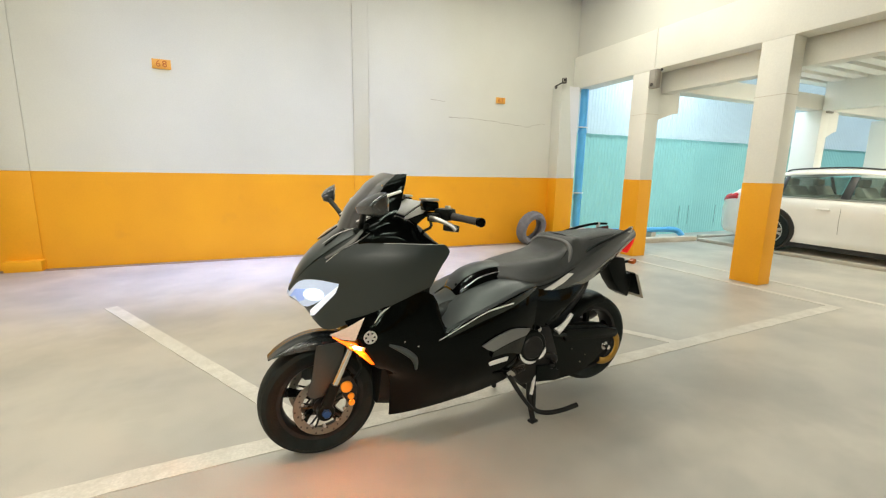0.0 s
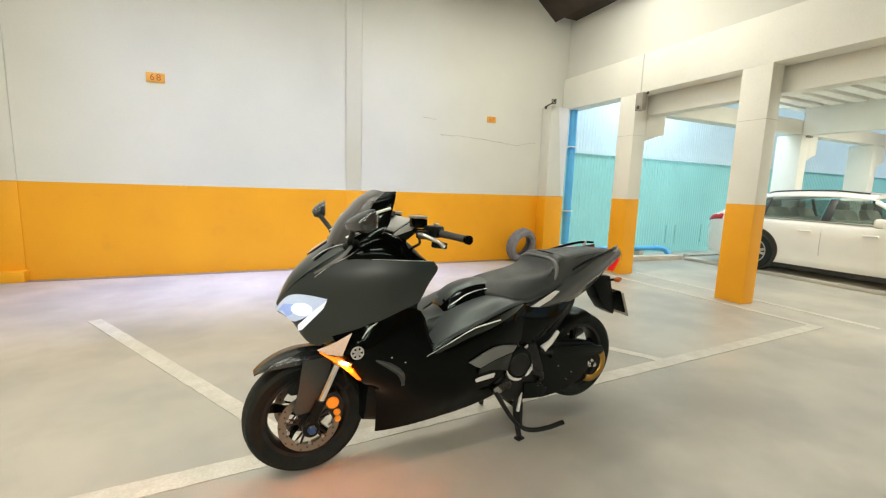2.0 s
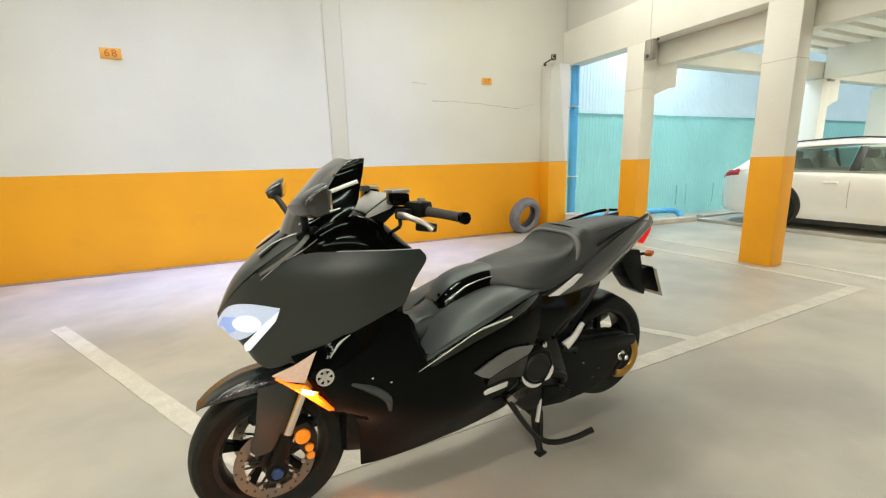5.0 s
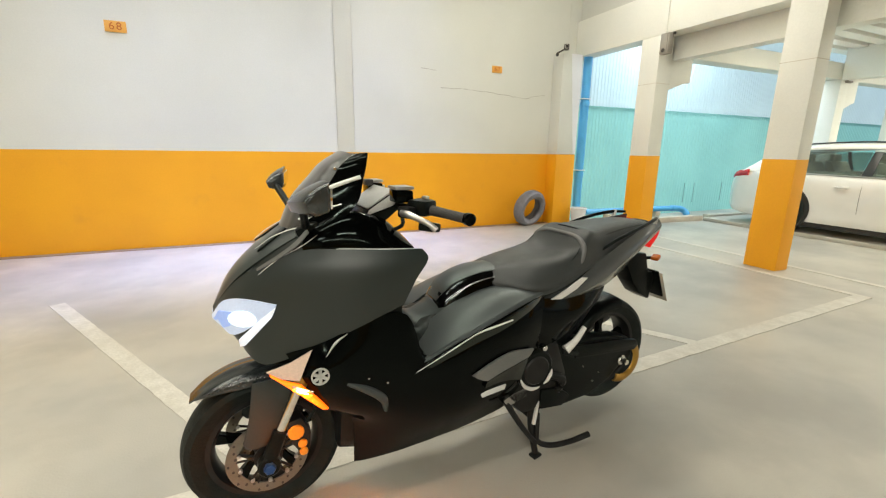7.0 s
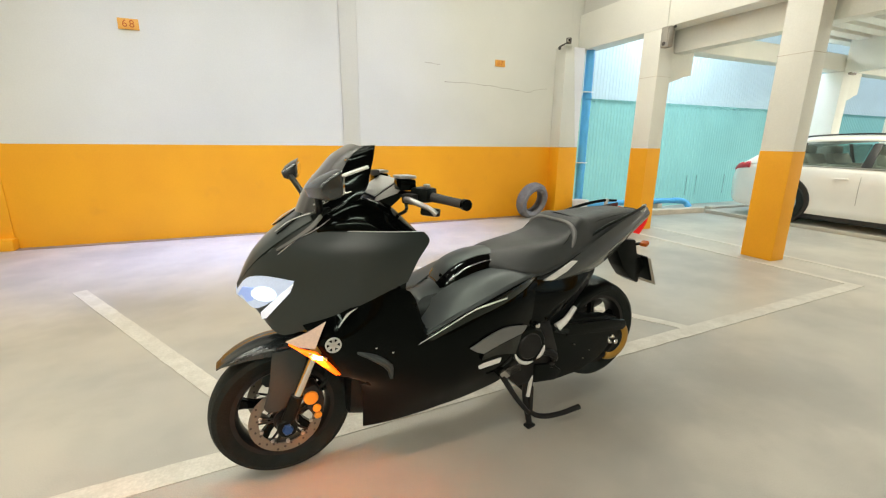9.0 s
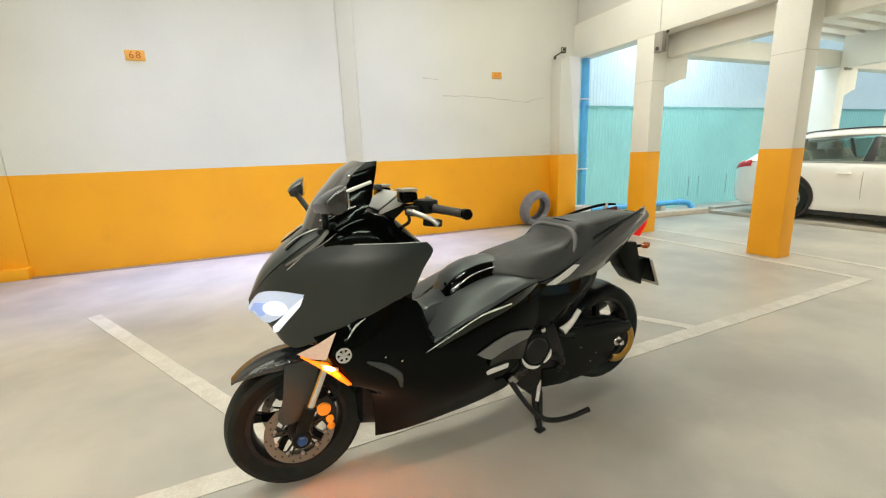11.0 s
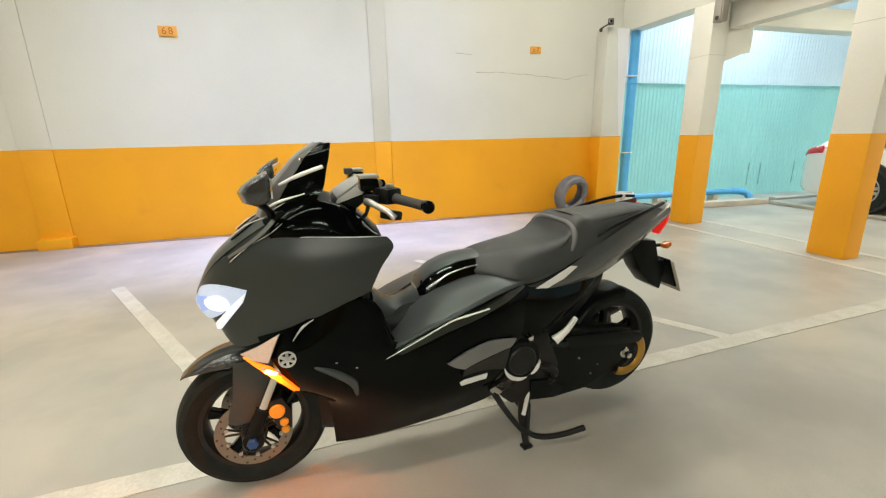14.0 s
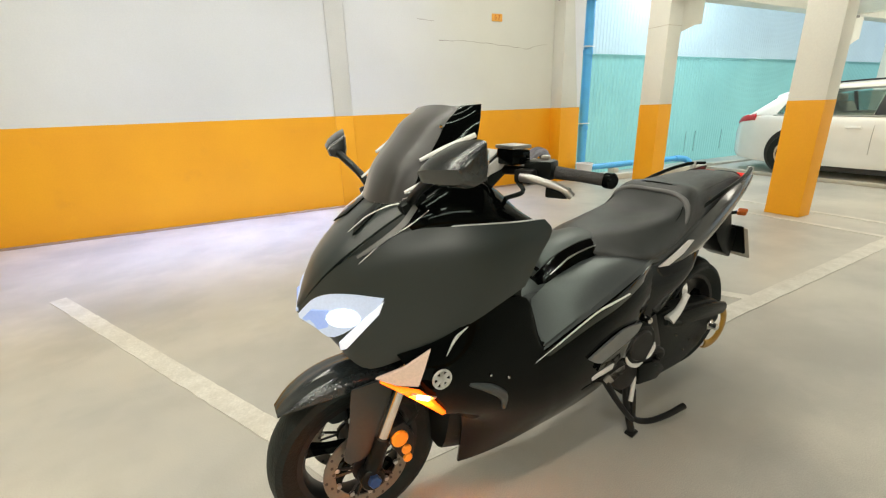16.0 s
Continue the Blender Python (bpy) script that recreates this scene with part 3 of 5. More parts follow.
# ---- on the walls ----
def number_sign(digits, x, z, w, h):
    s = thing("bay_sign", "small orange bay number plate on the white wall", "sign", pose(x, NY, z), "bay number plates")
    part("plate", box(0, -0.006, 0, w, 0.012, h, 0.003), M_SIGN, s)
    cu = bpy.data.curves.new("figures", "FONT")
    cu.body, cu.size, cu.align_x, cu.align_y, cu.extrude = digits, h * 0.95, "CENTER", "CENTER", 0.002
    cu.space_character = 1.25
    tmp = bpy.data.objects.new("t", cu)
    scene.collection.objects.link(tmp)
    me = bpy.data.meshes.new_from_object(tmp)
    bpy.data.objects.remove(tmp)
    me.materials.clear()
    me.materials.append(M_DIGIT)
    me.transform(pose(0, -0.014, 0, 90, 0, 0))
    ob = new("figures", me)
    ob.parent = s
    return s


number_sign("68", 0.44, 2.552, 0.205, 0.118)
number_sign("67", 5.385, 2.497, 0.18, 0.10)


def crack(name, pts):
    rng = random.Random(4)
    bm = bmesh.new()
    p = []
    for (x0, z0), (x1, z1) in zip(pts, pts[1:]):
        k = max(2, int((x1 - x0) / 0.05))
        p += [(x0 + (x1 - x0) * i / k, z0 + (z1 - z0) * i / k + rng.uniform(-0.008, 0.008)) for i in range(k)]
    rows = []
    for x, z in p:
        w = rng.uniform(0.002, 0.006)
        rows.append([bm.verts.new((x, NY - 0.0015, z + w)), bm.verts.new((x, NY - 0.0015, z - w)), bm.verts.new((x, NY + 0.01, z))])
    for a, b in zip(rows, rows[1:]):
        bm.faces.new((a[0], a[1], b[1], b[0])), bm.faces.new((a[1], a[2], b[2], b[1])), bm.faces.new((a[2], a[0], b[0], b[2]))
    return setting(name, fix(bm), M_CRACK, "fine crack in the wall plaster", "crack", 80)


crack("plaster_crack_1", [(4.42, 2.17), (5.0, 2.165), (5.95, 2.09), (6.2, 2.15), (6.39, 2.16)])
crack("plaster_crack_2", [(4.10, 2.425), (4.40, 2.405)])

cctv = thing("security_camera", "small dark security camera on a wall bracket", "camera")
part("wall_plate", disc((6.39, 7.50, 2.775), 0.030, -0.02, 0.0, "x", 16, 0.004), M_DARKBOX, cctv)
part("bracket", tube([(6.38, 7.50, 2.775), (6.335, 7.46, 2.775), (6.36, 7.40, 2.80), (6.43, 7.38, 2.84)], 0.012, 10), M_DARKBOX, cctv)
part("housing", box(0, 0, 0, 0.085, 0.10, 0.085, 0.018, m=pose(6.45, 7.37, 2.865, 0, 0, -38)), M_DARKBOX, cctv)
part("lens_ring", revolve([(0.032, -0.012), (0.032, 0.006), (0.022, 0.006), (0.022, -0.012)], (6.419, 7.331, 2.865), "y", 24), M_GREYBOX, cctv)
part("lens", disc((6.419, 7.329, 2.865), 0.020, -0.008, 0.004, "y", 16, 0.003), M_GLOSS, cctv)

spk = thing("junction_box", "weathered grey electrical box on the pillar head", "electrical box")
part("case", box(6.865, 5.845, 2.655, 0.10, 0.13, 0.26, 0.02), M_GREYBOX, spk)
part("cover", box(6.812, 5.845, 2.66, 0.012, 0.10, 0.21, 0.01), M_GREYBOX, spk)
part("knock_out", disc((6.803, 5.84, 2.57), 0.025, -0.003, 0.003, "x", 14), M_DARKBOX, spk)
part("conduit", tube([(6.895, 5.90, 2.80), (6.895, 5.90, 3.355)], 0.009, 8), M_BEAM, spk)
part("gland", disc((6.90, 5.77, 2.775), 0.018, -0.012, 0.012, "y", 12, 0.004), M_DARKBOX, spk)

worn = thing("old_tyre", "dusty grey worn car tyre leaning on the orange wall", "tyre", pose(6.0, 7.47, 0.30, 14, 0, 12))
part("tyre", revolve([(0.195, -0.075), (0.24, -0.098), (0.285, -0.088), (0.305, -0.05), (0.308, 0.05), (0.285, 0.088), (0.24, 0.098), (0.195, 0.075), (0.187, 0.06), (0.20, 0.04), (0.26, 0.035), (0.265, -0.035), (0.20, -0.04), (0.187, -0.06)], (0, 0, 0), "y", 56), M_OLDRUBBER, worn)
for k in range(4):
    a = [-0.035, -0.012, 0.012, 0.035][k]
    part("tread_rib", revolve([(0.306, a - 0.007), (0.313, a - 0.006), (0.313, a + 0.006), (0.306, a + 0.007)], (0, 0, 0), "y", 56), M_OLDRUBBER, worn)


far_box = thing("junction_box", "small grey electrical box on the far pillar", "electrical box")
part("case", box(11.62, 5.955, 2.66, 0.17, 0.05, 0.30, 0.01), M_GREYBOX, far_box)
part("cover", box(11.62, 5.925, 2.66, 0.13, 0.012, 0.24, 0.006), M_BUCKET, far_box)
part("knock_out", disc((11.62, 5.917, 2.60), 0.025, -0.003, 0.003, "y", 12), M_DARKBOX, far_box)

# ---- the maxi scooter ----
# own frame: x rearwards from the front axle, y to the far side, z up
bike = thing("maxi_scooter", "grey and black maxi scooter on its stand with a lit indicator", "scooter", pose(1.70, 2.85, 0, 0, 0, 2.6))
FW, FR = (0.012, 0.035, 0.266), 0.260
RW, RR = (1.555, 0.014, 0.322), 0.259


def tyre_profile(r, w, rim):
    h = w / 2
    return [(rim, -h * 0.72), (rim + 0.02, -h * 0.92), (r * 0.88, -h), (r * 0.95, -h * 0.86), (r * 0.985, -h * 0.55), (r, -h * 0.15), (r, h * 0.15), (r * 0.985, h * 0.55), (r * 0.95, h * 0.86), (r * 0.88, h), (rim + 0.02, h * 0.92), (rim, h * 0.72)]


def spokes(c, r0, r1, w, t, count, twin=0.16, off=0.0):
    out = []
    for k in range(count):
        for s in (-1, 1):
            a = 2 * math.pi * k / count + s * twin * 0.5 + off
            b = 2 * math.pi * k / count + s * twin + off
            p, q = Vector((c[0] + r0 * math.cos(a), c[1], c[2] + r0 * math.sin(a))), Vector((c[0] + r1 * math.cos(b), c[1], c[2] + r1 * math.sin(b)))
            d = (q - p).normalized()
            n = Vector((-d.z, 0, d.x)) * w / 2
            out.append(prism([((p + n).x, (p + n).z), ((q + n * 0.8).x, (q + n * 0.8).z), ((q - n * 0.8).x, (q - n * 0.8).z), ((p - n).x, (p - n).z)], "y", c[1] - t / 2, c[1] + t / 2, 0.003, 1))
    return out


def wheel(name, c, r, w, rim_mat, rim_r):
    wh = part(name, revolve(tyre_profile(r, w, rim_r), c, "y", 72), M_RUBBER, bike, "black tubeless scooter tyre")
    part("rim", revolve([(rim_r + 0.004, -w * 0.37), (rim_r - 0.014, -w * 0.36), (rim_r - 0.026, -w * 0.2), (rim_r - 0.026, w * 0.2), (rim_r - 0.014, w * 0.36), (rim_r + 0.004, w * 0.37), (rim_r - 0.008, 0)], c, "y", 64), rim_mat, wh)
    for k in range(5):
        ang = radians(72 * k + 18)
        pts = [(c[0] + r * math.cos(ang) - o * math.sin(ang), c[2] + r * math.sin(ang) + o * math.cos(ang)) for r, o in ((0.02, -0.020), (rim_r * 0.55, -0.013), (rim_r - 0.018, -0.022), (rim_r - 0.018, 0.022), (rim_r * 0.55, 0.013), (0.02, 0.020))]
        part("spoke", prism(pts, "y", c[1] - 0.014, c[1] + 0.014, 0.004, 1), M_GLOSS, wh)
    part("hub", disc(c, 0.042, -0.06, 0.06, "y", 28, 0.006), M_DARKMETAL, wh)
    return wh


fw = wheel("front_wheel", FW, FR, 0.118, M_DARKMETAL, 0.186)
rw = wheel("rear_wheel", RW, RR, 0.150, M_DARKMETAL, 0.188)


def brake_disc(c, y, r, parent):
    """Drilled disc on a dark carrier."""
    d = part("brake_disc", revolve([(r, y - 0.0025), (r, y + 0.0025), (r - 0.034, y + 0.0025), (r - 0.034, y - 0.0025)], c, "y", 64), M_STEEL, parent, "drilled steel brake disc")
    holes = []
    for k in range(30):
        a = 2 * math.pi * k / 30
        for q in (0.008, 0.019, 0.028)[k % 3:k % 3 + 1]:
            holes.append(disc((c[0] + (r - q) * math.cos(a), c[1] + y - 0.0035, c[2] + (r - q) * math.sin(a)), 0.0042, -0.001, 0.001, "y", 8))
    tagged(part("holes", join(*holes), M_DARKBOX, d), kind="stuff")
    part("carrier", disc((c[0], c[1] + y, c[2]), 0.045, -0.004, 0.004), M_DARKMETAL, d)
    for sp in spokes((c[0], c[1] + y, c[2]), 0.03, r - 0.028, 0.011, 0.006, 5, 0.14, 0.4):
        part("carrier_arm", sp, M_DARKMETAL, d)
    for k in range(10):
        a = 2 * math.pi * (k + 0.5) / 10
        part("rivet", disc((c[0] + (r - 0.037) * math.cos(a), c[1] + y, c[2] + (r - 0.037) * math.sin(a)), 0.007, -0.006, 0.006, "y", 10, 0.002), M_SILVER, d)


brake_disc(FW, -0.100, 0.128, fw)
brake_disc(FW, 0.066, 0.128, fw)
brake_disc(RW, 0.09, 0.13, rw)
part("axle_bolt", join(disc((FW[0], -0.125, FW[2]), 0.019, -0.012, 0.03, "y", 6, 0.003), disc((FW[0], -0.10, FW[2]), 0.028, -0.008, 0.02, "y", 20, 0.003)), M_BLUEBOLT, fw, "blue anodised axle end")
part("axle_nut", join(disc((1.545, -0.165, 0.32), 0.014, -0.02, 0.03, "y", 6, 0.003), disc((1.545, -0.15, 0.32), 0.024, -0.006, 0.02, "y", 20, 0.003)), M_CHROME, rw)

# forks, one leg each side
for s in (-1, 1):
    leg = part("fork_leg", tube([(0.008, s * 0.098, 0.262), (0.055, s * 0.098, 0.375)], [0.025, 0.023], 18), M_BLACK, bike)
    part("stanchion", tube([(0.045, s * 0.098, 0.352), (0.16, s * 0.098, 0.600)], 0.0165, 18), M_CHROME, leg, "chromed fork tube")
    part("fork_collar", tube([(0.124, s * 0.098, 0.522), (0.144, s * 0.098, 0.565)], 0.022, 18), M_GOLD, leg, "gold fork collar")
    part("axle_clamp", disc((0.012, s * 0.098, 0.262), 0.036, -0.022, 0.022, "y", 24, 0.005), M_BLACK, leg)
    cal = part("brake_caliper", prism([(0.072, 0.40), (0.120, 0.41), (0.148, 0.35), (0.142, 0.285), (0.110, 0.275), (0.085, 0.32)], "y", s * 0.052, s * 0.112, 0.008), M_DARKMETAL, bike, "radial front brake caliper with gold caps")
    for x, z, r in ((0.100, 0.362, 0.026), (0.118, 0.316, 0.015), (0.120, 0.286, 0.014)):
        part("gold_cap", disc((x, s * 0.112, z), r, -0.008, 0.008, "y", 20, 0.003), M_CAP, cal, "gold anodised cap")
    part("brake_hose", tube([(0.13, s * 0.09, 0.37), (0.165, s * 0.105, 0.43), (0.15, s * 0.10, 0.50), (0.16, s * 0.08, 0.58)], 0.006, 8), M_RUBBER, cal)

# front mudguard, a curved shell round the wheel, and its two stays
g = []
for k, a in enumerate((133, 124, 112, 100, 88, 76, 64, 52)):
    drop = (0.0, 0.012, 0.03, 0.042, 0.046, 0.046, 0.042, 0.036)[k]
    wid = (0.030, 0.058, 0.074, 0.080, 0.081, 0.080, 0.076, 0.068)[k]
    row = []
    for f, dr in ((-1, 1.0), (-0.97, 0.45), (-0.72, 0.1), (-0.3, 0.02), (0, -0.1), (0.3, 0.02), (0.72, 0.1), (0.97, 0.45), (1, 1.0)):
        r = 0.306 - drop * dr
        row.append((FW[0] + r * math.cos(radians(a)), 0.02 + f * wid, FW[2] + r * math.sin(radians(a))))
    g.append(row)
fend = part("front_mudguard", surf(g, 0.004, 3, inward=-1), M_FENDER, bike, "dark grey pointed mudguard")
for s in (-1, 1):
    part("mudguard_stay", loft([[(x - w / 2, s * (0.086 + 0.006), z), (x, s * (0.086 + 0.014), z + 0.004), (x + w / 2, s * (0.086 + 0.006), z), (x, s * 0.084, z)] for x, z, w in ((-0.020, 0.326, 0.050), (-0.012, 0.350, 0.090), (0.004, 0.40, 0.094), (0.021, 0.45, 0.104), (0.035, 0.50, 0.118), (0.045, 0.555, 0.12))], 4, 4), M_GUARD, fend, "broad satin grey fork guard")
# hugger flap behind the front wheel
part("splash_guard", surf([[(0.262, y, 0.50), (0.285, y, 0.42), (0.300, y, 0.34), (0.292, y, 0.25)] for y in (-0.08, 0, 0.08)], 0.006, 3), M_BLACK, bike)

# ---- front cowl ----
TOP = [(-0.094, -0.010, 0.782), (-0.054, -0.058, 0.850), (0.000, -0.098, 0.910), (0.085, -0.136, 0.957), (0.165, -0.168, 0.979), (0.250, -0.210, 0.982), (0.380, -0.236, 0.975), (0.490, -0.236, 0.968)]
UPM = [(-0.095, -0.016, 0.770), (-0.062, -0.070, 0.808), (-0.012, -0.111, 0.848), (0.064, -0.145, 0.892), (0.155, -0.190, 0.928), (0.255, -0.234, 0.930), (0.376, -0.252, 0.930), (0.506, -0.246, 0.938)]
MID = [(-0.094, -0.020, 0.758), (-0.068, -0.074, 0.766), (-0.022, -0.116, 0.784), (0.053, -0.154, 0.808), (0.148, -0.204, 0.845), (0.258, -0.245, 0.865), (0.366, -0.256, 0.880), (0.468, -0.250, 0.886)]
LOM = [(-0.070, -0.020, 0.742), (-0.056, -0.068, 0.738), (-0.028, -0.112, 0.724), (0.048, -0.154, 0.728), (0.146, -0.208, 0.764), (0.262, -0.245, 0.805), (0.362, -0.252, 0.832), (0.446, -0.247, 0.845)]
BOT = [(-0.020, -0.020, 0.712), (-0.020, -0.062, 0.704), (-0.018, -0.102, 0.680), (0.030, -0.145, 0.640), (0.142, -0.208, 0.690), (0.268, -0.240, 0.745), (0.358, -0.243, 0.780), (0.427, -0.240, 0.803)]
RIDGE = [(-0.095, -0.009, 0.784), (-0.055, -0.056, 0.853), (0.000, -0.094, 0.914), (0.080, -0.124, 0.974), (0.165, -0.150, 1.028)]
for s in (False, True):
    part("side_fairing", surf([TOP, UPM, MID, LOM, BOT], 0.008, 4, mirror=s), M_MATTE, bike, "satin dark grey side fairing")
# centre hood between the creases
HOOD = []
for (x, y, z), zc, xc in zip(RIDGE, (0.787, 0.887, 0.947, 1.003, 1.045), (-0.098, -0.046, 0.012, 0.085, 0.150)):
    HOOD.append([(x, y, z), (x * 0.55 + xc * 0.45, y * 0.62, z * 0.5 + zc * 0.5 + 0.004), (xc, 0, zc), (x * 0.55 + xc * 0.45, -y * 0.62, z * 0.5 + zc * 0.5 + 0.004), (x, -y, z)])
part("nose_hood", surf(HOOD, 0.006, 4), M_MATTE, bike, "satin dark grey nose panel")
for s in (1, -1):
    # pale tubes draw the highlights on the hood's gloss edges
    part("hood_edge_glint", tube([(x - 0.001, s * (y - 0.001), z + 0.002) for x, y, z in ((0.030, -0.066, 0.972), (0.051, -0.071, 0.988), (0.077, -0.076, 1.006), (0.121, -0.094, 1.026), (0.145, -0.125, 1.036), (0.163, -0.149, 1.037))], [0.0006, 0.0014, 0.0017, 0.0018, 0.0018, 0.0016], 8), M_BRIGHT, bike, "thin pale line for the highlight on the hood recess edge")
    part("crease_glint", tube([(x - 0.001, s * (y - 0.002), z + 0.001) for x, y, z in ((0.163, -0.151, 1.034), (0.156, -0.156, 1.018), (0.146, -0.154, 1.005), (0.105, -0.145, 0.969), (0.062, -0.139, 0.938), (0.029, -0.129, 0.91))], [0.0016, 0.0018, 0.0018, 0.0017, 0.0014, 0.0007], 8), M_BRIGHT, bike, "thin pale line for the highlight along the hood crease")
    part("lower_crease_glint", tube([(x - 0.001, s * (y - 0.002), z + 0.001) for x, y, z in ((0.192, -0.179, 1.024), (0.159, -0.166, 0.998), (0.133, -0.158, 0.982), (0.102, -0.152, 0.966))], [0.0007, 0.0016, 0.0016, 0.0007], 8), M_SILVER, bike)
    # facet given a lighter grey for the wall and ceiling it reflects
    part("hood_crease_sheen", surf([[(x - 0.002, s * (y - 0.007), z + 0.005) for x, y, z in ((0.168, -0.149, 1.036), (0.138, -0.155, 1.006), (0.112, -0.150, 0.984), (0.076, -0.140, 0.958), (0.027, -0.121, 0.925))],
                              [(x - 0.002, s * (y - 0.007), z + 0.004) for x, y, z in ((0.172, -0.158, 1.026), (0.142, -0.163, 0.996), (0.114, -0.155, 0.974), (0.073, -0.144, 0.947), (0.028, -0.124, 0.920))]], 0.004, 3, inward=1 if s > 0 else -1), M_CREASESHEEN, bike, "hood crease facet, coloured lighter for the light it catches")
    part("nose_vent", plate3([(0.035, s * 0.085, 0.966), (0.115, s * 0.075, 1.022), (0.128, s * 0.045, 1.034), (0.060, s * 0.040, 0.990)], 0.006, 0.002, (-0.45, 0, 0.9)), M_BLACK, bike)
for s in (1, -1):
    # light grey line painted in as the highlight along the fairing's top edge
    part("fairing_edge_glint", tube([(x, s * (y + 0.004), z + 0.001) for x, y, z in TOP[3:]], [0.0008, 0.0022, 0.0028, 0.0028, 0.002], 8), M_LIGHTGREY, bike)
    part("hood_flank", surf([[(x, s * y, z) for x, y, z in RIDGE[2:]], [(x, s * (y + 0.006), z) for x, y, z in TOP[2:5]]], 0.006, 4), M_MATTE, bike)
# chin under the nose
part("chin", halfloft([(-0.030, [(0, 0.77), (0.025, 0.76), (0.025, 0.735), (0, 0.73)]), (0.010, [(0, 0.81), (0.10, 0.77), (0.095, 0.690), (0, 0.68)]), (0.08, [(0, 0.86), (0.14, 0.80), (0.138, 0.665), (0, 0.63)]), (0.2, [(0, 0.94), (0.19, 0.85), (0.195, 0.715), (0, 0.62)]), (0.34, [(0, 0.95), (0.215, 0.88), (0.22, 0.775), (0, 0.62)])]), M_BLACK, bike)


def lamp_shape(s):
    """Outer headlight glass: a curved wedge that follows the cowl."""
    up = [(-0.100, s * 0.014, 0.770), (-0.063, s * 0.078, 0.830), (-0.012, s * 0.122, 0.842), (0.070, s * 0.168, 0.828)]
    mid = [(-0.100, s * 0.017, 0.766), (-0.073, s * 0.080, 0.794), (-0.026, s * 0.124, 0.790), (0.060, s * 0.168, 0.812)]
    lo = [(-0.099, s * 0.020, 0.761), (-0.078, s * 0.075, 0.757), (-0.042, s * 0.115, 0.736), (0.050, s * 0.166, 0.796)]
    return up, mid, lo


for s in (-1, 1):
    up, mid, lo = lamp_shape(s)
    hl = part("headlight", surf([up, mid, lo], 0.006, 4, inward=1 if s < 0 else -1), M_LENS, bike, "bluish white lit headlight")
    part("daylight_strip", plate3([(0.068, s * 0.173, 0.824), (0.054, s * 0.170, 0.792), (-0.020, s * 0.126, 0.702), (-0.034, s * 0.117, 0.698), (-0.036, s * 0.121, 0.722), (0.024, s * 0.155, 0.786)], 0.006, 0.002, (-0.5, s * 0.8, -0.1)), M_DRL, hl, "white light strip")
    part("light_core", plate3([(-0.020 + 0.034 * math.cos(a) - 0.014 * math.sin(a), s * (0.129 + 0.018 * math.cos(a) - 0.005 * math.sin(a)), 0.786 + 0.007 * math.cos(a) + 0.024 * math.sin(a)) for a in [k * math.pi / 8 for k in range(16)]], 0.011, 0.003, (-0.5, s * 0.85, 0)), M_CORE, hl, "white lit headlight core")
    part("inner_lens", plate3([(-0.097, s * 0.028, 0.764), (-0.082, s * 0.074, 0.802), (-0.048, s * 0.108, 0.806), (-0.052, s * 0.104, 0.762), (-0.072, s * 0.085, 0.752)], 0.009, 0.002, (-0.5, s * 0.85, 0)), M_LENSDIM, hl)
    # indicator: pale upper glass, lit amber blade below
    ind = part("indicator", plate3([(0.028, s * 0.172, 0.628), (0.088, s * 0.222, 0.668), (0.152, s * 0.238, 0.705), (0.128, s * 0.246, 0.660), (0.112, s * 0.244, 0.618), (0.066, s * 0.208, 0.617)], 0.010, 0.003, (-0.45, s * 0.9, 0)), M_AMBERDIM, bike, "pale indicator glass over an amber blade")
    part("amber_blade", plate3([(0.036, s * 0.180, 0.622), (0.066, s * 0.210, 0.612), (0.112, s * 0.246, 0.606), (0.152, s * 0.247, 0.558), (0.190, s * 0.230, 0.500), (0.176, s * 0.236, 0.510), (0.105, s * 0.234, 0.580)], 0.014, 0.003, (-0.4, s * 0.9, 0)), M_AMBER if s < 0 else M_AMBERDIM, ind, "amber indicator blade")
    if s < 0:
        # bulb aim and strength are set to throw the amber glow on the floor
        aim = Vector((-0.48, -0.65, -0.59)).normalized()
        along = Vector((0.80, -0.30, -0.27)).normalized()
        up_b = aim.cross(along)
        mid_b = Vector((0.112, -0.262, 0.590))
        # unseen plate added to keep the bulb's light off the fairing
        cup = part("bulb_shield", plate3([mid_b + along * p * 0.030 + up_b * q * 0.014 - aim * 0.003 for p, q in ((-1, -1), (1, -1), (1, 1), (-1, 1))], 0.003, 0.001, tuple(-aim)), M_SILVER, ind)
        part("bulb", plate3([mid_b + along * p * 0.022 + up_b * q * 0.009 for p, q in ((-0.75, 0), (-0.45, -0.36), (0.45, -0.36), (0.75, 0), (0.45, 0.36), (-0.45, 0.36))], 0.003, 0.001, tuple(aim)), M_BULB, ind, "lit amber bulb")
    ring = part("roundel", revolve([(0.026, -0.003), (0.026, 0.003), (0.0215, 0.003), (0.0215, -0.003)], (0.163, s * 0.268, 0.629), "y", 32), M_LIGHTGREY, bike, "plain pale grey round badge")
    part("star", join(*[prism([(0.163 - 0.0025, 0.629), (0.163 + 0.0025, 0.629), (0.163 + 0.005, 0.652), (0.163 - 0.005, 0.652)], "y", s * 0.266, s * 0.270)] + [box(0, 0, 0, 0.009, 0.004, 0.021, 0, m=Matrix.Translation((0.163, s * 0.268, 0.629)) @ Matrix.Rotation(2 * math.pi * k / 6, 4, "Y") @ Matrix.Translation((0, 0, 0.011))) for k in range(6)]), M_LIGHTGREY, ring)

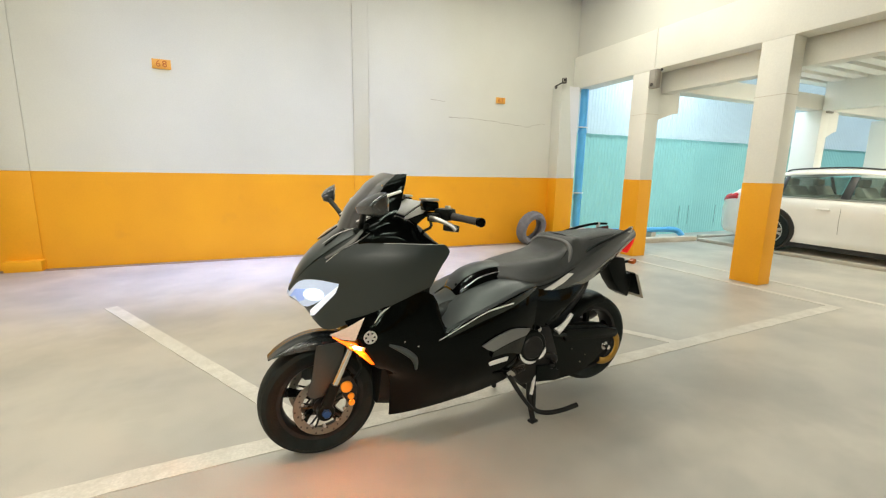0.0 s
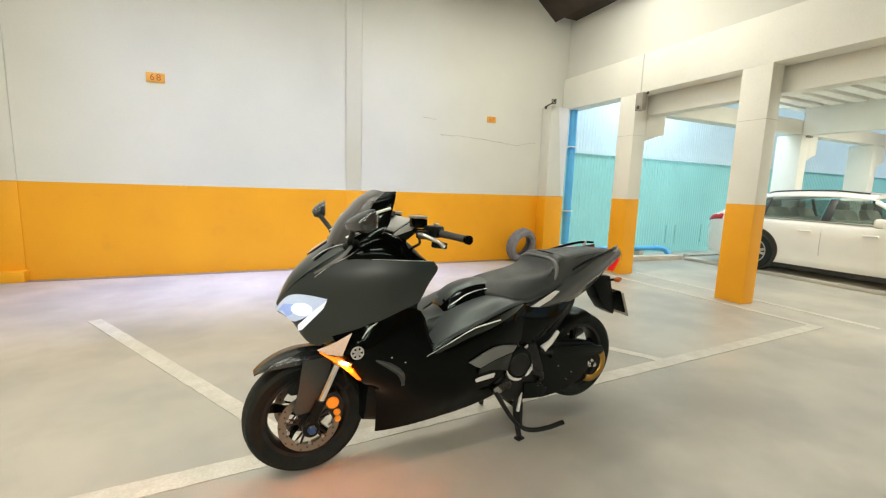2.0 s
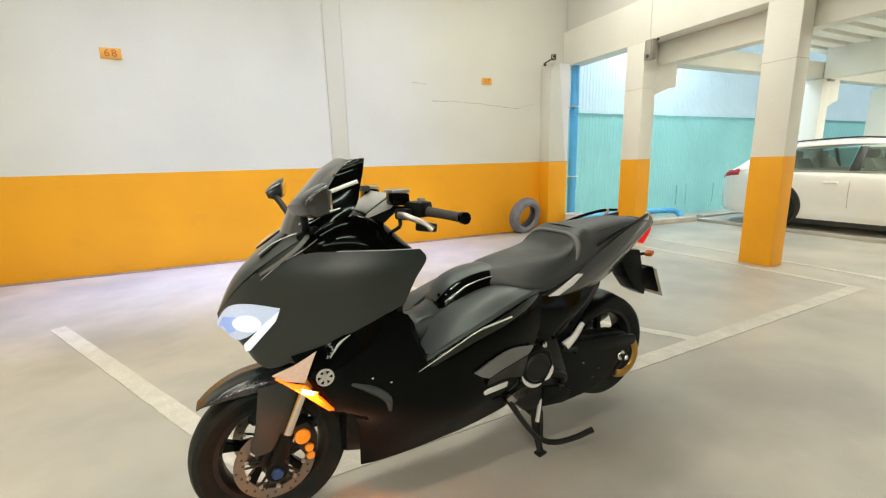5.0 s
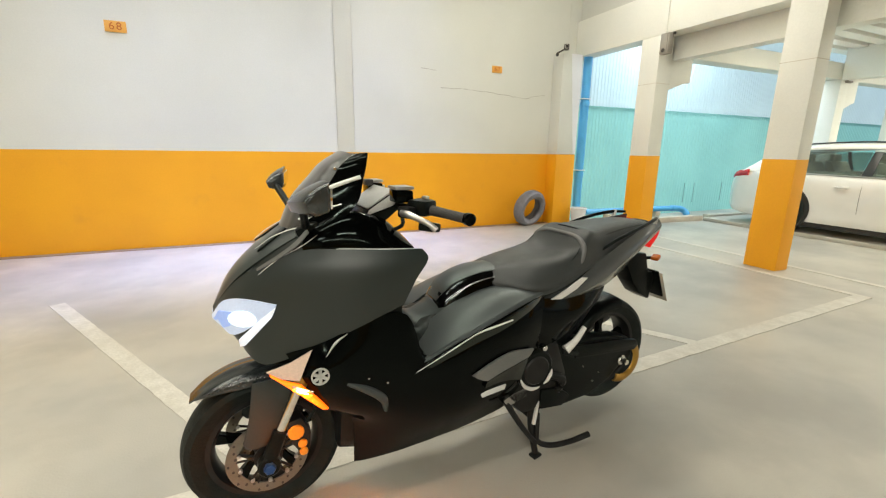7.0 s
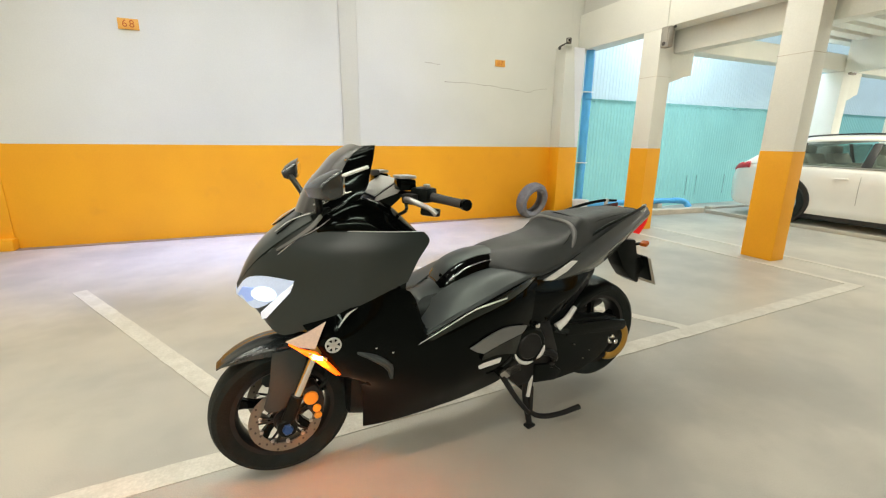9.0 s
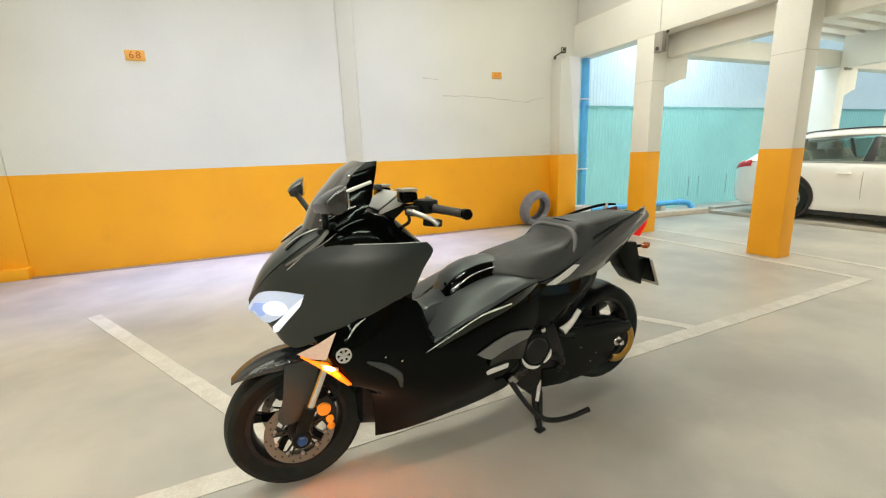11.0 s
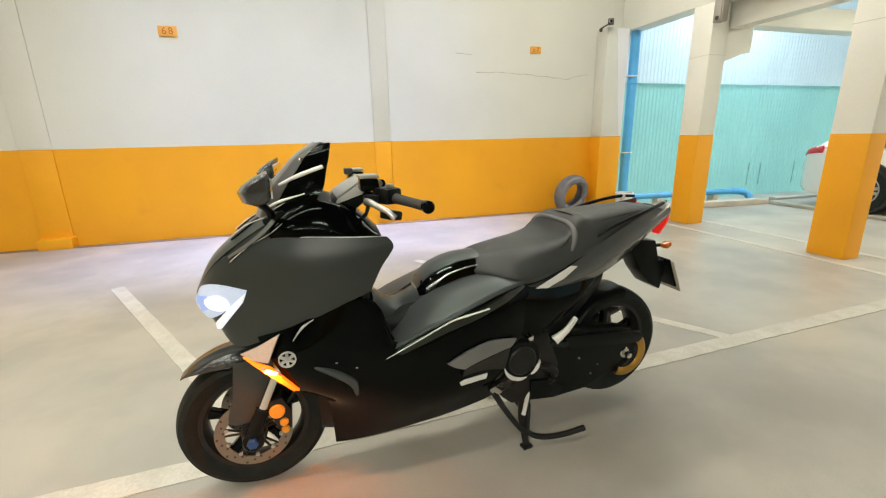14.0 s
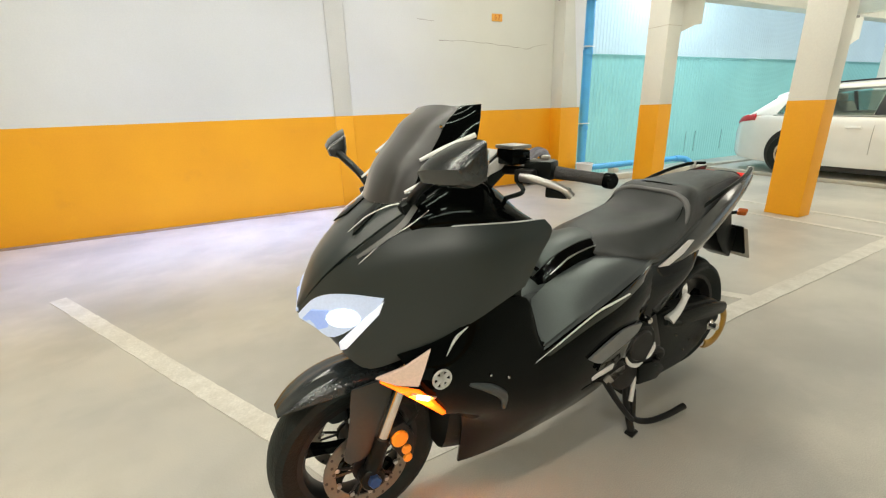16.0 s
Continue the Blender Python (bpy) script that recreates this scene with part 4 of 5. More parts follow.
# ---- screen and cockpit ----
half = [[(0.106, 0.0, 1.030), (0.116, -0.060, 1.031), (0.146, -0.115, 1.040), (0.275, -0.174, 1.072)],
        [(0.146, 0.0, 1.112), (0.153, -0.060, 1.111), (0.178, -0.117, 1.108), (0.315, -0.175, 1.120)],
        [(0.210, 0.0, 1.182), (0.215, -0.060, 1.181), (0.234, -0.115, 1.178), (0.330, -0.170, 1.175)],
        [(0.250, 0.0, 1.222), (0.253, -0.060, 1.221), (0.267, -0.110, 1.218), (0.341, -0.168, 1.218)],
        [(0.309, 0.0, 1.258), (0.310, -0.060, 1.256), (0.316, -0.105, 1.252), (0.347, -0.162, 1.255)]]
scr = part("windscreen", surf([[(x, -y, z) for x, y, z in r[:0:-1]] + r for r in half], 0.004, 4), M_SCREEN, bike, "short dark smoked windscreen")
for s in (-1, 1):
    # above the brace this black sheet only darkens the smoked screen's side
    part("screen_cheek", surf([[(a[0] + (b[0] - a[0]) * k, s * (a[1] + (b[1] - a[1]) * k - 0.004), a[2] + (b[2] - a[2]) * k) for k in (0.16, 0.55, 1.0)] for a, b in ((r[2], r[3]) for r in half)], 0.004, 4, inward=1 if s > 0 else -1), M_GLOSS, scr, "gloss black cheek, carried up to darken the screen's side")
    part("screen_bolt", disc((0.262, s * 0.125, 1.207), 0.0045, -0.004, 0.004, "z", 12, 0.002), M_CHROME, scr)
    # ridges coloured white for the light streaks reflected on the screen side
    part("screen_glint", tube([(0.193, s * 0.142, 1.136), (0.250, s * 0.166, 1.162), (0.322, s * 0.180, 1.187)], [0.004, 0.0065, 0.006], 10), M_BRIGHT, scr)
    part("screen_glint", tube([(0.146, s * 0.150, 1.068), (0.192, s * 0.168, 1.090), (0.263, s * 0.182, 1.110)], [0.003, 0.0045, 0.002], 10), M_BRIGHT, scr)
for s in (-1, 1):
    # thin tubes coloured pale for reflections on the screen's lower edges
    for pts in (((0.122, s * 0.028, 1.038), (0.140, s * 0.075, 1.050), (0.165, s * 0.125, 1.060), (0.205, s * 0.158, 1.084)), ((0.128, s * 0.070, 1.034), (0.150, s * 0.112, 1.044), (0.178, s * 0.142, 1.056))):
        part("screen_foot_glint", tube(pts, [0.0008] + [0.0016] * (len(pts) - 2) + [0.0008], 8), M_GLINT, scr, "pale lines for the reflections at the foot of the screen")
part("cockpit_cowl", halfloft([(0.125, [(0, 1.028), (0.08, 1.022), (0.125, 1.005), (0.14, 0.96), (0.10, 0.90), (0, 0.88)]),
                              (0.190, [(0, 1.045), (0.10, 1.050), (0.165, 1.040), (0.190, 0.975), (0.14, 0.90), (0, 0.88)]),
                              (0.270, [(0, 1.05), (0.11, 1.075), (0.172, 1.075), (0.212, 0.975), (0.16, 0.90), (0, 0.88)]),
                              (0.335, [(0, 1.05), (0.12, 1.070), (0.178, 1.070), (0.225, 0.968), (0.18, 0.90), (0, 0.88)]),
                              (0.410, [(0, 1.05), (0.11, 1.050), (0.165, 1.030), (0.226, 0.962), (0.20, 0.88), (0, 0.86)]),
                              (0.480, [(0, 0.985), (0.10, 0.985), (0.160, 0.975), (0.224, 0.955), (0.20, 0.89), (0, 0.88)])], 4, 3), M_GLOSS, bike)
part("inner_leg_shield", surf([[(0.492, y, 0.945), (0.452, y, 0.86), (0.425, y, 0.78), (0.450, y, 0.70), (0.50, y, 0.62)] for y in (-0.236, -0.15, 0, 0.15, 0.236)], 0.02, 3), M_BLACK, bike)
dash = part("instrument_panel", prism([(0.350, 1.055), (0.365, 1.075), (0.455, 1.130), (0.475, 1.125), (0.470, 1.08), (0.42, 1.04)], "y", -0.115, 0.115, 0.010), M_BLACK, bike)
for s in (-1, 1):
    part("hood_cheek", plate3([(0.352, s * 0.117, 1.062), (0.362, s * 0.117, 1.080), (0.452, s * 0.117, 1.136), (0.476, s * 0.117, 1.124), (0.440, s * 0.117, 1.090)], 0.008, 0.003, (0, s, 0)), M_LIGHTGREY, dash, "pale grey instrument cheek")
part("panel_hood", plate3([(0.362, -0.105, 1.079), (0.452, -0.105, 1.135), (0.452, 0.105, 1.135), (0.362, 0.105, 1.079)], 0.006, 0.003, (-0.5, 0, 0.85)), M_LIGHTGREY, dash, "pale grey instrument hood")

bar = part("handlebar", tube([(0.515, -0.22, 1.090), (0.455, -0.10, 1.085), (0.440, 0, 1.080), (0.455, 0.10, 1.085), (0.515, 0.22, 1.090)], 0.012, 14), M_DARKMETAL, bike)
for s in (-1, 1):
    gp = part("grip", tube([(0.524, s * 0.238, 1.086), (0.553, s * 0.287, 1.080), (0.584, s * 0.335, 1.073)], [0.0160, 0.0145, 0.0150], 18), M_GRIP, bar)
    part("switch_box", box(0, 0, 0, 0.06, 0.075, 0.05, 0.012, m=pose(0.505, s * 0.205, 1.092, 0, 0, s * -28)), M_BLACK, bar)
    part("switch_button", box(0, 0, 0, 0.018, 0.02, 0.012, 0.004, m=pose(0.515, s * 0.21, 1.122, 0, 0, s * -28)), M_SILVER, bar)
    part("reservoir", prism([(0.428, 1.105), (0.488, 1.105), (0.486, 1.142), (0.430, 1.146)], "y", s * 0.115, s * 0.185, 0.007), M_GLOSS, bar, "brake fluid reservoir")
    part("reservoir_lid", box(0.457, s * 0.150, 1.150, 0.062, 0.074, 0.010, 0.004), M_SILVER, bar)
    lev = part("brake_lever", tube([(0.442, s * 0.205, 1.078), (0.446, s * 0.235, 1.078), (0.462, s * 0.275, 1.070), (0.484, s * 0.305, 1.058), (0.502, s * 0.318, 1.040)], [0.012, 0.0105, 0.009, 0.0085, 0.010], 12), M_SILVER, bar, "silver brake lever")
    part("bar_end", disc((0.592, s * 0.348, 1.071), 0.019, -0.014, 0.014, "y", 18, 0.005), M_GLOSS, bar, "black bar-end weight")
    part("lever_clamp", box(0, 0, 0, 0.035, 0.05, 0.035, 0.008, m=pose(0.455, s * 0.205, 1.080, 0, 0, s * -20)), M_DARKMETAL, lev)
    part("cable", tube([(0.45, s * 0.18, 1.065), (0.435, s * 0.22, 1.045), (0.43, s * 0.16, 1.02), (0.42, s * 0.12, 1.0)], 0.006, 8), M_RUBBER, bar)
    part("switch_pod", box(0, 0, 0, 0.045, 0.055, 0.028, 0.008, m=pose(0.500, s * 0.275, 1.043, 0, 10, s * -30)), M_BLACK, bar)
part("ignition_stalk", box(0.428, 0.11, 1.148, 0.03, 0.04, 0.022, 0.005), M_DARKBOX, bar)

for s in (-1, 1):
    mir = part("mirror", loft([[(0.142 + (y - 0.38) * 0.22 + a * sx, s * y, 1.140 + dz + b * sz) for a, b in ((-0.75, -0.7), (-1, 0.05), (-0.65, 0.5), (0.1, 1.0), (0.9, 1.35), (1, 0.2), (0.9, -0.7), (0, -0.95))]
                               for y, sx, sz, dz in ((0.314, 0.018, 0.014, -0.012), (0.322, 0.030, 0.027, -0.004), (0.355, 0.034, 0.034, 0.002), (0.400, 0.034, 0.036, 0.006), (0.430, 0.030, 0.033, 0.008), (0.438, 0.022, 0.025, 0.008))], 3, 1), M_FENDER, bike, "dark grey mirror on a stalk")
    part("mirror_glass", plate3([(0.158, s * 0.328, 1.128), (0.183, s * 0.428, 1.132), (0.184, s * 0.426, 1.178), (0.159, s * 0.330, 1.172)], 0.005, 0.001, (1, 0, 0)), M_MIRROR, mir, "mirror glass")
    part("stalk", tube([(0.165, s * 0.140, 1.040), (0.155, s * 0.200, 1.075), (0.132, s * 0.330, 1.128)], [0.013, 0.011, 0.012], 12), M_BLACK, mir)
    part("stalk_foot", box(0, 0, 0, 0.07, 0.035, 0.03, 0.010, m=pose(0.170, s * 0.140, 1.035, 0, -20, 0)), M_BLACK, mir)

# ---- body sides ----
COLS = [[(0.085, -0.185, 0.680), (0.128, -0.230, 0.605), (0.185, -0.222, 0.500), (0.272, -0.170, 0.410), (0.285, -0.112, 0.192)],
        [(0.190, -0.228, 0.715), (0.195, -0.262, 0.625), (0.255, -0.250, 0.500), (0.330, -0.190, 0.380), (0.335, -0.120, 0.192)],
        [(0.320, -0.238, 0.770), (0.320, -0.258, 0.640), (0.360, -0.253, 0.500), (0.425, -0.208, 0.360), (0.440, -0.130, 0.197)],
        [(0.440, -0.232, 0.760), (0.455, -0.252, 0.600), (0.480, -0.250, 0.470), (0.540, -0.212, 0.340), (0.560, -0.130, 0.203)],
        [(0.492, -0.238, 0.612), (0.502, -0.253, 0.572), (0.532, -0.250, 0.466), (0.590, -0.212, 0.340), (0.607, -0.130, 0.207)],
        [(0.590, -0.232, 0.628), (0.595, -0.254, 0.570), (0.620, -0.248, 0.460), (0.665, -0.212, 0.340), (0.680, -0.130, 0.212)],
        [(0.750, -0.228, 0.698), (0.750, -0.252, 0.605), (0.765, -0.238, 0.480), (0.785, -0.205, 0.360), (0.795, -0.130, 0.228)],
        [(0.900, -0.212, 0.742), (0.900, -0.238, 0.640), (0.900, -0.222, 0.520), (0.905, -0.196, 0.390), (0.905, -0.130, 0.255)],
        [(1.010, -0.198, 0.730), (1.010, -0.212, 0.640), (1.005, -0.196, 0.540), (0.990, -0.180, 0.440), (0.965, -0.130, 0.310)]]
for s in (False, True):
    sg = -1 if s else 1
    low_f = part("lower_fairing", surf(COLS, 0.008, 4, mirror=s, inward=-1), M_GLOSS, bike, "gloss black lower side fairing")
    footing = [[(0.445, -0.090, 0.575), (0.500, -0.090, 0.600), (0.602, -0.087, 0.662), (0.680, -0.088, 0.706), (0.780, -0.098, 0.742), (0.880, -0.112, 0.758), (0.990, -0.130, 0.752)],
               [(0.420, -0.160, 0.558), (0.460, -0.166, 0.578), (0.600, -0.178, 0.653), (0.690, -0.184, 0.699), (0.785, -0.182, 0.736), (0.890, -0.178, 0.756), (0.995, -0.172, 0.750)],
               [(0.400, -0.234, 0.548), (0.428, -0.239, 0.563), (0.580, -0.247, 0.634), (0.690, -0.248, 0.677), (0.785, -0.243, 0.712), (0.895, -0.230, 0.740), (1.000, -0.205, 0.742)]]
    lip = [[(x, y + dy * k, z + dz * k) for (x, y, z), k in zip(footing[2], (0.3, 0.4, 0.5, 0.66, 0.80, 0.70, 0.2))] for dy, dz in ((-0.0100, -0.0040), (-0.0215, -0.0150))]
    part("foot_panel", surf(footing + lip, 0.008, 4, mirror=s), M_PANEL, bike, "dark grey moulded foot panel")
    EDGE = ((0.400, -0.240, 0.550, 0.30), (0.490, -0.246, 0.596, 0.50), (0.590, -0.248, 0.638, 0.60), (0.675, -0.249, 0.673, 0.68), (0.785, -0.244, 0.712, 0.82), (0.895, -0.231, 0.740, 0.72), (0.955, -0.218, 0.742, 0.45), (1.000, -0.205, 0.742, 0.2))
    rim = [[(x, y + dy * k, z + dz * k) for x, y, z, k in EDGE] for dy, dz in ((-0.0185, -0.0155), (-0.0250, -0.0225), (-0.0285, -0.0390), (-0.0265, -0.070))]
    part("edge_trim", surf(rim, 0.006, 4, mirror=s, inward=-1), M_TRIM, low_f)
    # white bead holds the lamp reflection that runs along the black trim
    part("trim_edge_glint", tube([(x, sg * y, z) for x, y, z in ((0.440, -0.260, 0.556), (0.557, -0.264, 0.607), (0.679, -0.267, 0.660), (0.745, -0.268, 0.675), (0.830, -0.264, 0.686))], [0.0008, 0.0022, 0.0028, 0.0042, 0.0030], 10), M_BRIGHT, low_f, "white bead for the highlight along the trim edge")
    # satin panel whose grey is lightened to hold the soft highlight there
    part("inset_panel", surf([[(0.672, -0.2605, 0.506), (0.754, -0.2595, 0.541), (0.842, -0.2505, 0.558), (0.955, -0.2265, 0.536)], [(0.700, -0.2590, 0.487), (0.775, -0.2580, 0.513), (0.855, -0.2490, 0.528), (0.944, -0.2270, 0.520)], [(0.737, -0.2535, 0.470), (0.792, -0.2545, 0.490), (0.860, -0.2465, 0.503), (0.930, -0.2285, 0.508)]], 0.008, 4, mirror=s), M_INSET, low_f, "satin inset panel, grey lightened for its soft highlight")
    part("inset_facet", surf([[(0.737, -0.2520, 0.467), (0.792, -0.2530, 0.487), (0.860, -0.2450, 0.500), (0.930, -0.2270, 0.505)], [(0.733, -0.2480, 0.452), (0.800, -0.2440, 0.468), (0.870, -0.2360, 0.472), (0.926, -0.2180, 0.465)], [(0.731, -0.2460, 0.438), (0.800, -0.2350, 0.440), (0.860, -0.2260, 0.430), (0.914, -0.2100, 0.408)]], 0.008, 4, mirror=s), M_TRIM, low_f, "gloss black lower facet")
    part("silver_badge", plate3([(0.722, sg * -0.229, 0.412), (0.842, sg * -0.221, 0.412), (0.838, sg * -0.217, 0.390), (0.735, sg * -0.225, 0.386)], 0.008, 0.002, (0, -sg, 0)), M_BRIGHT, low_f, "plain pale bar-shaped badge")
    # light grey sliver for the gleam on the gloss lip
    part("fairing_lip_glint", tube([(0.184, sg * -0.256, 0.680), (0.215, sg * -0.250, 0.716), (0.250, sg * -0.250, 0.737)], [0.001, 0.0045, 0.001], 8), M_LIGHTGREY, low_f)
    part("step", tube([(0.238, sg * -0.268, 0.588), (0.300, sg * -0.270, 0.552), (0.350, sg * -0.262, 0.505), (0.362, sg * -0.250, 0.452)], [0.006, 0.013, 0.014, 0.006], 12), M_PANEL, low_f, "dark grey moulded lever on the fairing")
    for x, y, z in ((0.304, -0.262, 0.590), (0.364, -0.260, 0.560)):
        part("fairing_screw", disc((x, sg * (y - 0.008), z), 0.004, -0.003, 0.004, "y", 10, 0.001), M_CHROME, low_f)
for s in (False, True):
    part("rear_side_panel", surf([[(0.93, -0.212, 0.735), (1.05, -0.196, 0.712), (1.17, -0.186, 0.700), (1.28, -0.172, 0.705), (1.36, -0.150, 0.728)],
                                  [(0.94, -0.222, 0.640), (1.05, -0.214, 0.630), (1.16, -0.204, 0.628), (1.26, -0.188, 0.645), (1.34, -0.160, 0.690)],
                                  [(0.95, -0.196, 0.530), (1.05, -0.196, 0.520), (1.14, -0.188, 0.545), (1.23, -0.172, 0.590), (1.31, -0.150, 0.655)]], 0.006, 4, mirror=s), M_GLOSS, bike, "gloss black rear side panel")
part("frame_core", halfloft([(0.24, [(0, 0.72), (0.12, 0.70), (0.19, 0.60), (0.16, 0.42), (0.10, 0.25), (0, 0.23)]), (0.45, [(0, 0.64), (0.12, 0.63), (0.21, 0.55), (0.19, 0.40), (0.12, 0.21), (0, 0.20)]), (0.7, [(0, 0.70), (0.12, 0.68), (0.21, 0.58), (0.19, 0.40), (0.12, 0.225), (0, 0.21)]), (0.95, [(0, 0.72), (0.12, 0.71), (0.18, 0.62), (0.17, 0.45), (0.11, 0.28), (0, 0.26)]), (1.2, [(0, 0.73), (0.12, 0.70), (0.15, 0.62), (0.14, 0.52), (0.10, 0.40), (0, 0.38)]), (1.42, [(0, 0.80), (0.10, 0.77), (0.12, 0.70), (0.10, 0.64), (0.07, 0.60), (0, 0.60)])]), M_BLACK, bike)
part("tunnel", halfloft([(0.46, [(0, 0.735), (0.05, 0.73), (0.09, 0.69), (0.10, 0.62), (0, 0.60)]), (0.535, [(0, 0.668), (0.05, 0.664), (0.088, 0.645), (0.10, 0.60), (0, 0.58)]), (0.60, [(0, 0.682), (0.05, 0.676), (0.086, 0.655), (0.10, 0.60), (0, 0.58)]), (0.66, [(0, 0.722), (0.05, 0.715), (0.085, 0.69), (0.10, 0.62), (0, 0.60)])]), M_PANEL, bike)
lid = part("fuel_lid", halfloft([(0.634, [(0, 0.715), (0.04, 0.712), (0.058, 0.700), (0.06, 0.685), (0, 0.68)]), (0.66, [(0, 0.752), (0.05, 0.748), (0.075, 0.725), (0.078, 0.695), (0, 0.68)]), (0.72, [(0, 0.795), (0.052, 0.790), (0.083, 0.755), (0.088, 0.705), (0, 0.69)]), (0.80, [(0, 0.818), (0.055, 0.812), (0.088, 0.785), (0.092, 0.73), (0, 0.70)]), (0.90, [(0, 0.822), (0.055, 0.816), (0.09, 0.795), (0.094, 0.75), (0, 0.72)])]), M_TRIM, bike, "gloss black tunnel hump with a satin fuel lid")
part("lid_cap", surf([[(x, k * w, z + 0.004 - d * k * k) for k in (-1, -0.6, 0, 0.6, 1)] for x, z, w, d in ((0.633, 0.712, 0.040, 0.004), (0.648, 0.735, 0.050, 0.006), (0.672, 0.765, 0.058, 0.008), (0.720, 0.797, 0.066, 0.012), (0.800, 0.820, 0.070, 0.013), (0.885, 0.824, 0.070, 0.013))], 0.004, 4, inward=-1), M_PANEL, lid, "satin grey fuel lid")
for s in (-1, 1):
    part("lid_side", surf([[(0.690, s * 0.087, 0.732), (0.745, s * 0.092, 0.766), (0.810, s * 0.096, 0.784), (0.885, s * 0.098, 0.793)], [(0.702, s * 0.100, 0.700), (0.750, s * 0.102, 0.714), (0.815, s * 0.105, 0.730), (0.890, s * 0.108, 0.742)]], 0.006, 4, inward=-1 if s < 0 else 1), M_GLOSS, lid, "gloss black side of the hump")
    # silver tube added where the hump's gloss edge shows a highlight line
    part("lid_edge_glint", tube([(0.668, s * 0.079, 0.722), (0.700, s * 0.086, 0.744), (0.745, s * 0.088, 0.770), (0.810, s * 0.091, 0.787), (0.885, s * 0.093, 0.796)], [0.001, 0.0025, 0.003, 0.0025, 0.001], 8), M_SILVER, lid)

# ---- seat and tail ----
def seat_ring(x, top, shoulder, skirt, bot, dip=0.0):
    return x, [(0, top - dip), (shoulder * 0.6, top - dip * 0.5), (shoulder, top - 0.014), (skirt - 0.006, (top * 0.4 + bot * 0.6)), (skirt, bot + 0.012), (skirt * 0.96, bot), (0, bot - 0.005)]


seat = part("seat", halfloft([seat_ring(*r) for r in (
    (0.838, 0.796, 0.060, 0.088, 0.768), (0.856, 0.812, 0.084, 0.118, 0.759), (0.900, 0.824, 0.110, 0.168, 0.748), (0.958, 0.832, 0.126, 0.206, 0.738),
    (1.040, 0.843, 0.140, 0.208, 0.738, 0.006), (1.150, 0.860, 0.152, 0.192, 0.762, 0.020), (1.215, 0.886, 0.150, 0.182, 0.785, 0.026), (1.255, 0.928, 0.148, 0.176, 0.800, 0.006),
    (1.300, 0.946, 0.142, 0.170, 0.815), (1.360, 0.944, 0.134, 0.160, 0.832), (1.500, 0.955, 0.118, 0.140, 0.868), (1.640, 0.958, 0.098, 0.114, 0.898), (1.725, 0.948, 0.074, 0.086, 0.914))], 5, 3), M_SEAT, bike, "stepped two-part seat in dark grey vinyl")
part("seat_ridge", tube([(1.195, -0.170, 0.790), (1.230, -0.166, 0.850), (1.245, -0.146, 0.898), (1.250, -0.09, 0.922), (1.252, 0, 0.924), (1.250, 0.09, 0.922), (1.245, 0.146, 0.898), (1.230, 0.166, 0.850), (1.195, 0.170, 0.790)], [0.004, 0.009, 0.011, 0.009, 0.008, 0.009, 0.011, 0.009, 0.004], 12), M_SEATSIDE, seat, "lighter raised bolster of the seat")
for s in (-1, 1):
    part("stitch_seam", tube([(1.30, s * 0.120, 0.930), (1.29, s * 0.06, 0.945), (1.29, 0, 0.947)], 0.0025, 6), M_BLACK, seat)
for s in (-1, 1):
    part("seat_seam", tube([(0.93, s * 0.118, 0.802), (1.02, s * 0.150, 0.808), (1.12, s * 0.162, 0.822), (1.19, s * 0.160, 0.850), (1.225, s * 0.150, 0.884)], 0.0022, 6), M_BLACK, seat)
    part("seat_seam", tube([(1.27, s * 0.150, 0.905), (1.36, s * 0.136, 0.922), (1.50, s * 0.118, 0.940), (1.64, s * 0.096, 0.945)], 0.0022, 6), M_BLACK, seat)
    part("seat_edge", tube([(0.856, s * 0.117, 0.757), (0.90, s * 0.166, 0.746), (0.958, s * 0.205, 0.735), (1.04, s * 0.206, 0.736), (1.15, s * 0.190, 0.760), (1.30, s * 0.168, 0.812), (1.42, s * 0.150, 0.848)], 0.005, 8), M_GLOSS, seat)
TAIL = [[(1.000, -0.172, 0.716), (1.000, -0.188, 0.702), (1.010, -0.180, 0.690)],
        [(1.165, -0.182, 0.752), (1.175, -0.202, 0.722), (1.195, -0.172, 0.688)],
        [(1.320, -0.166, 0.825), (1.340, -0.192, 0.775), (1.360, -0.158, 0.712)],
        [(1.480, -0.146, 0.892), (1.500, -0.168, 0.838), (1.505, -0.128, 0.762)],
        [(1.620, -0.120, 0.935), (1.640, -0.138, 0.890), (1.630, -0.098, 0.825)],
        [(1.755, -0.088, 0.962), (1.765, -0.096, 0.925), (1.740, -0.062, 0.865)]]
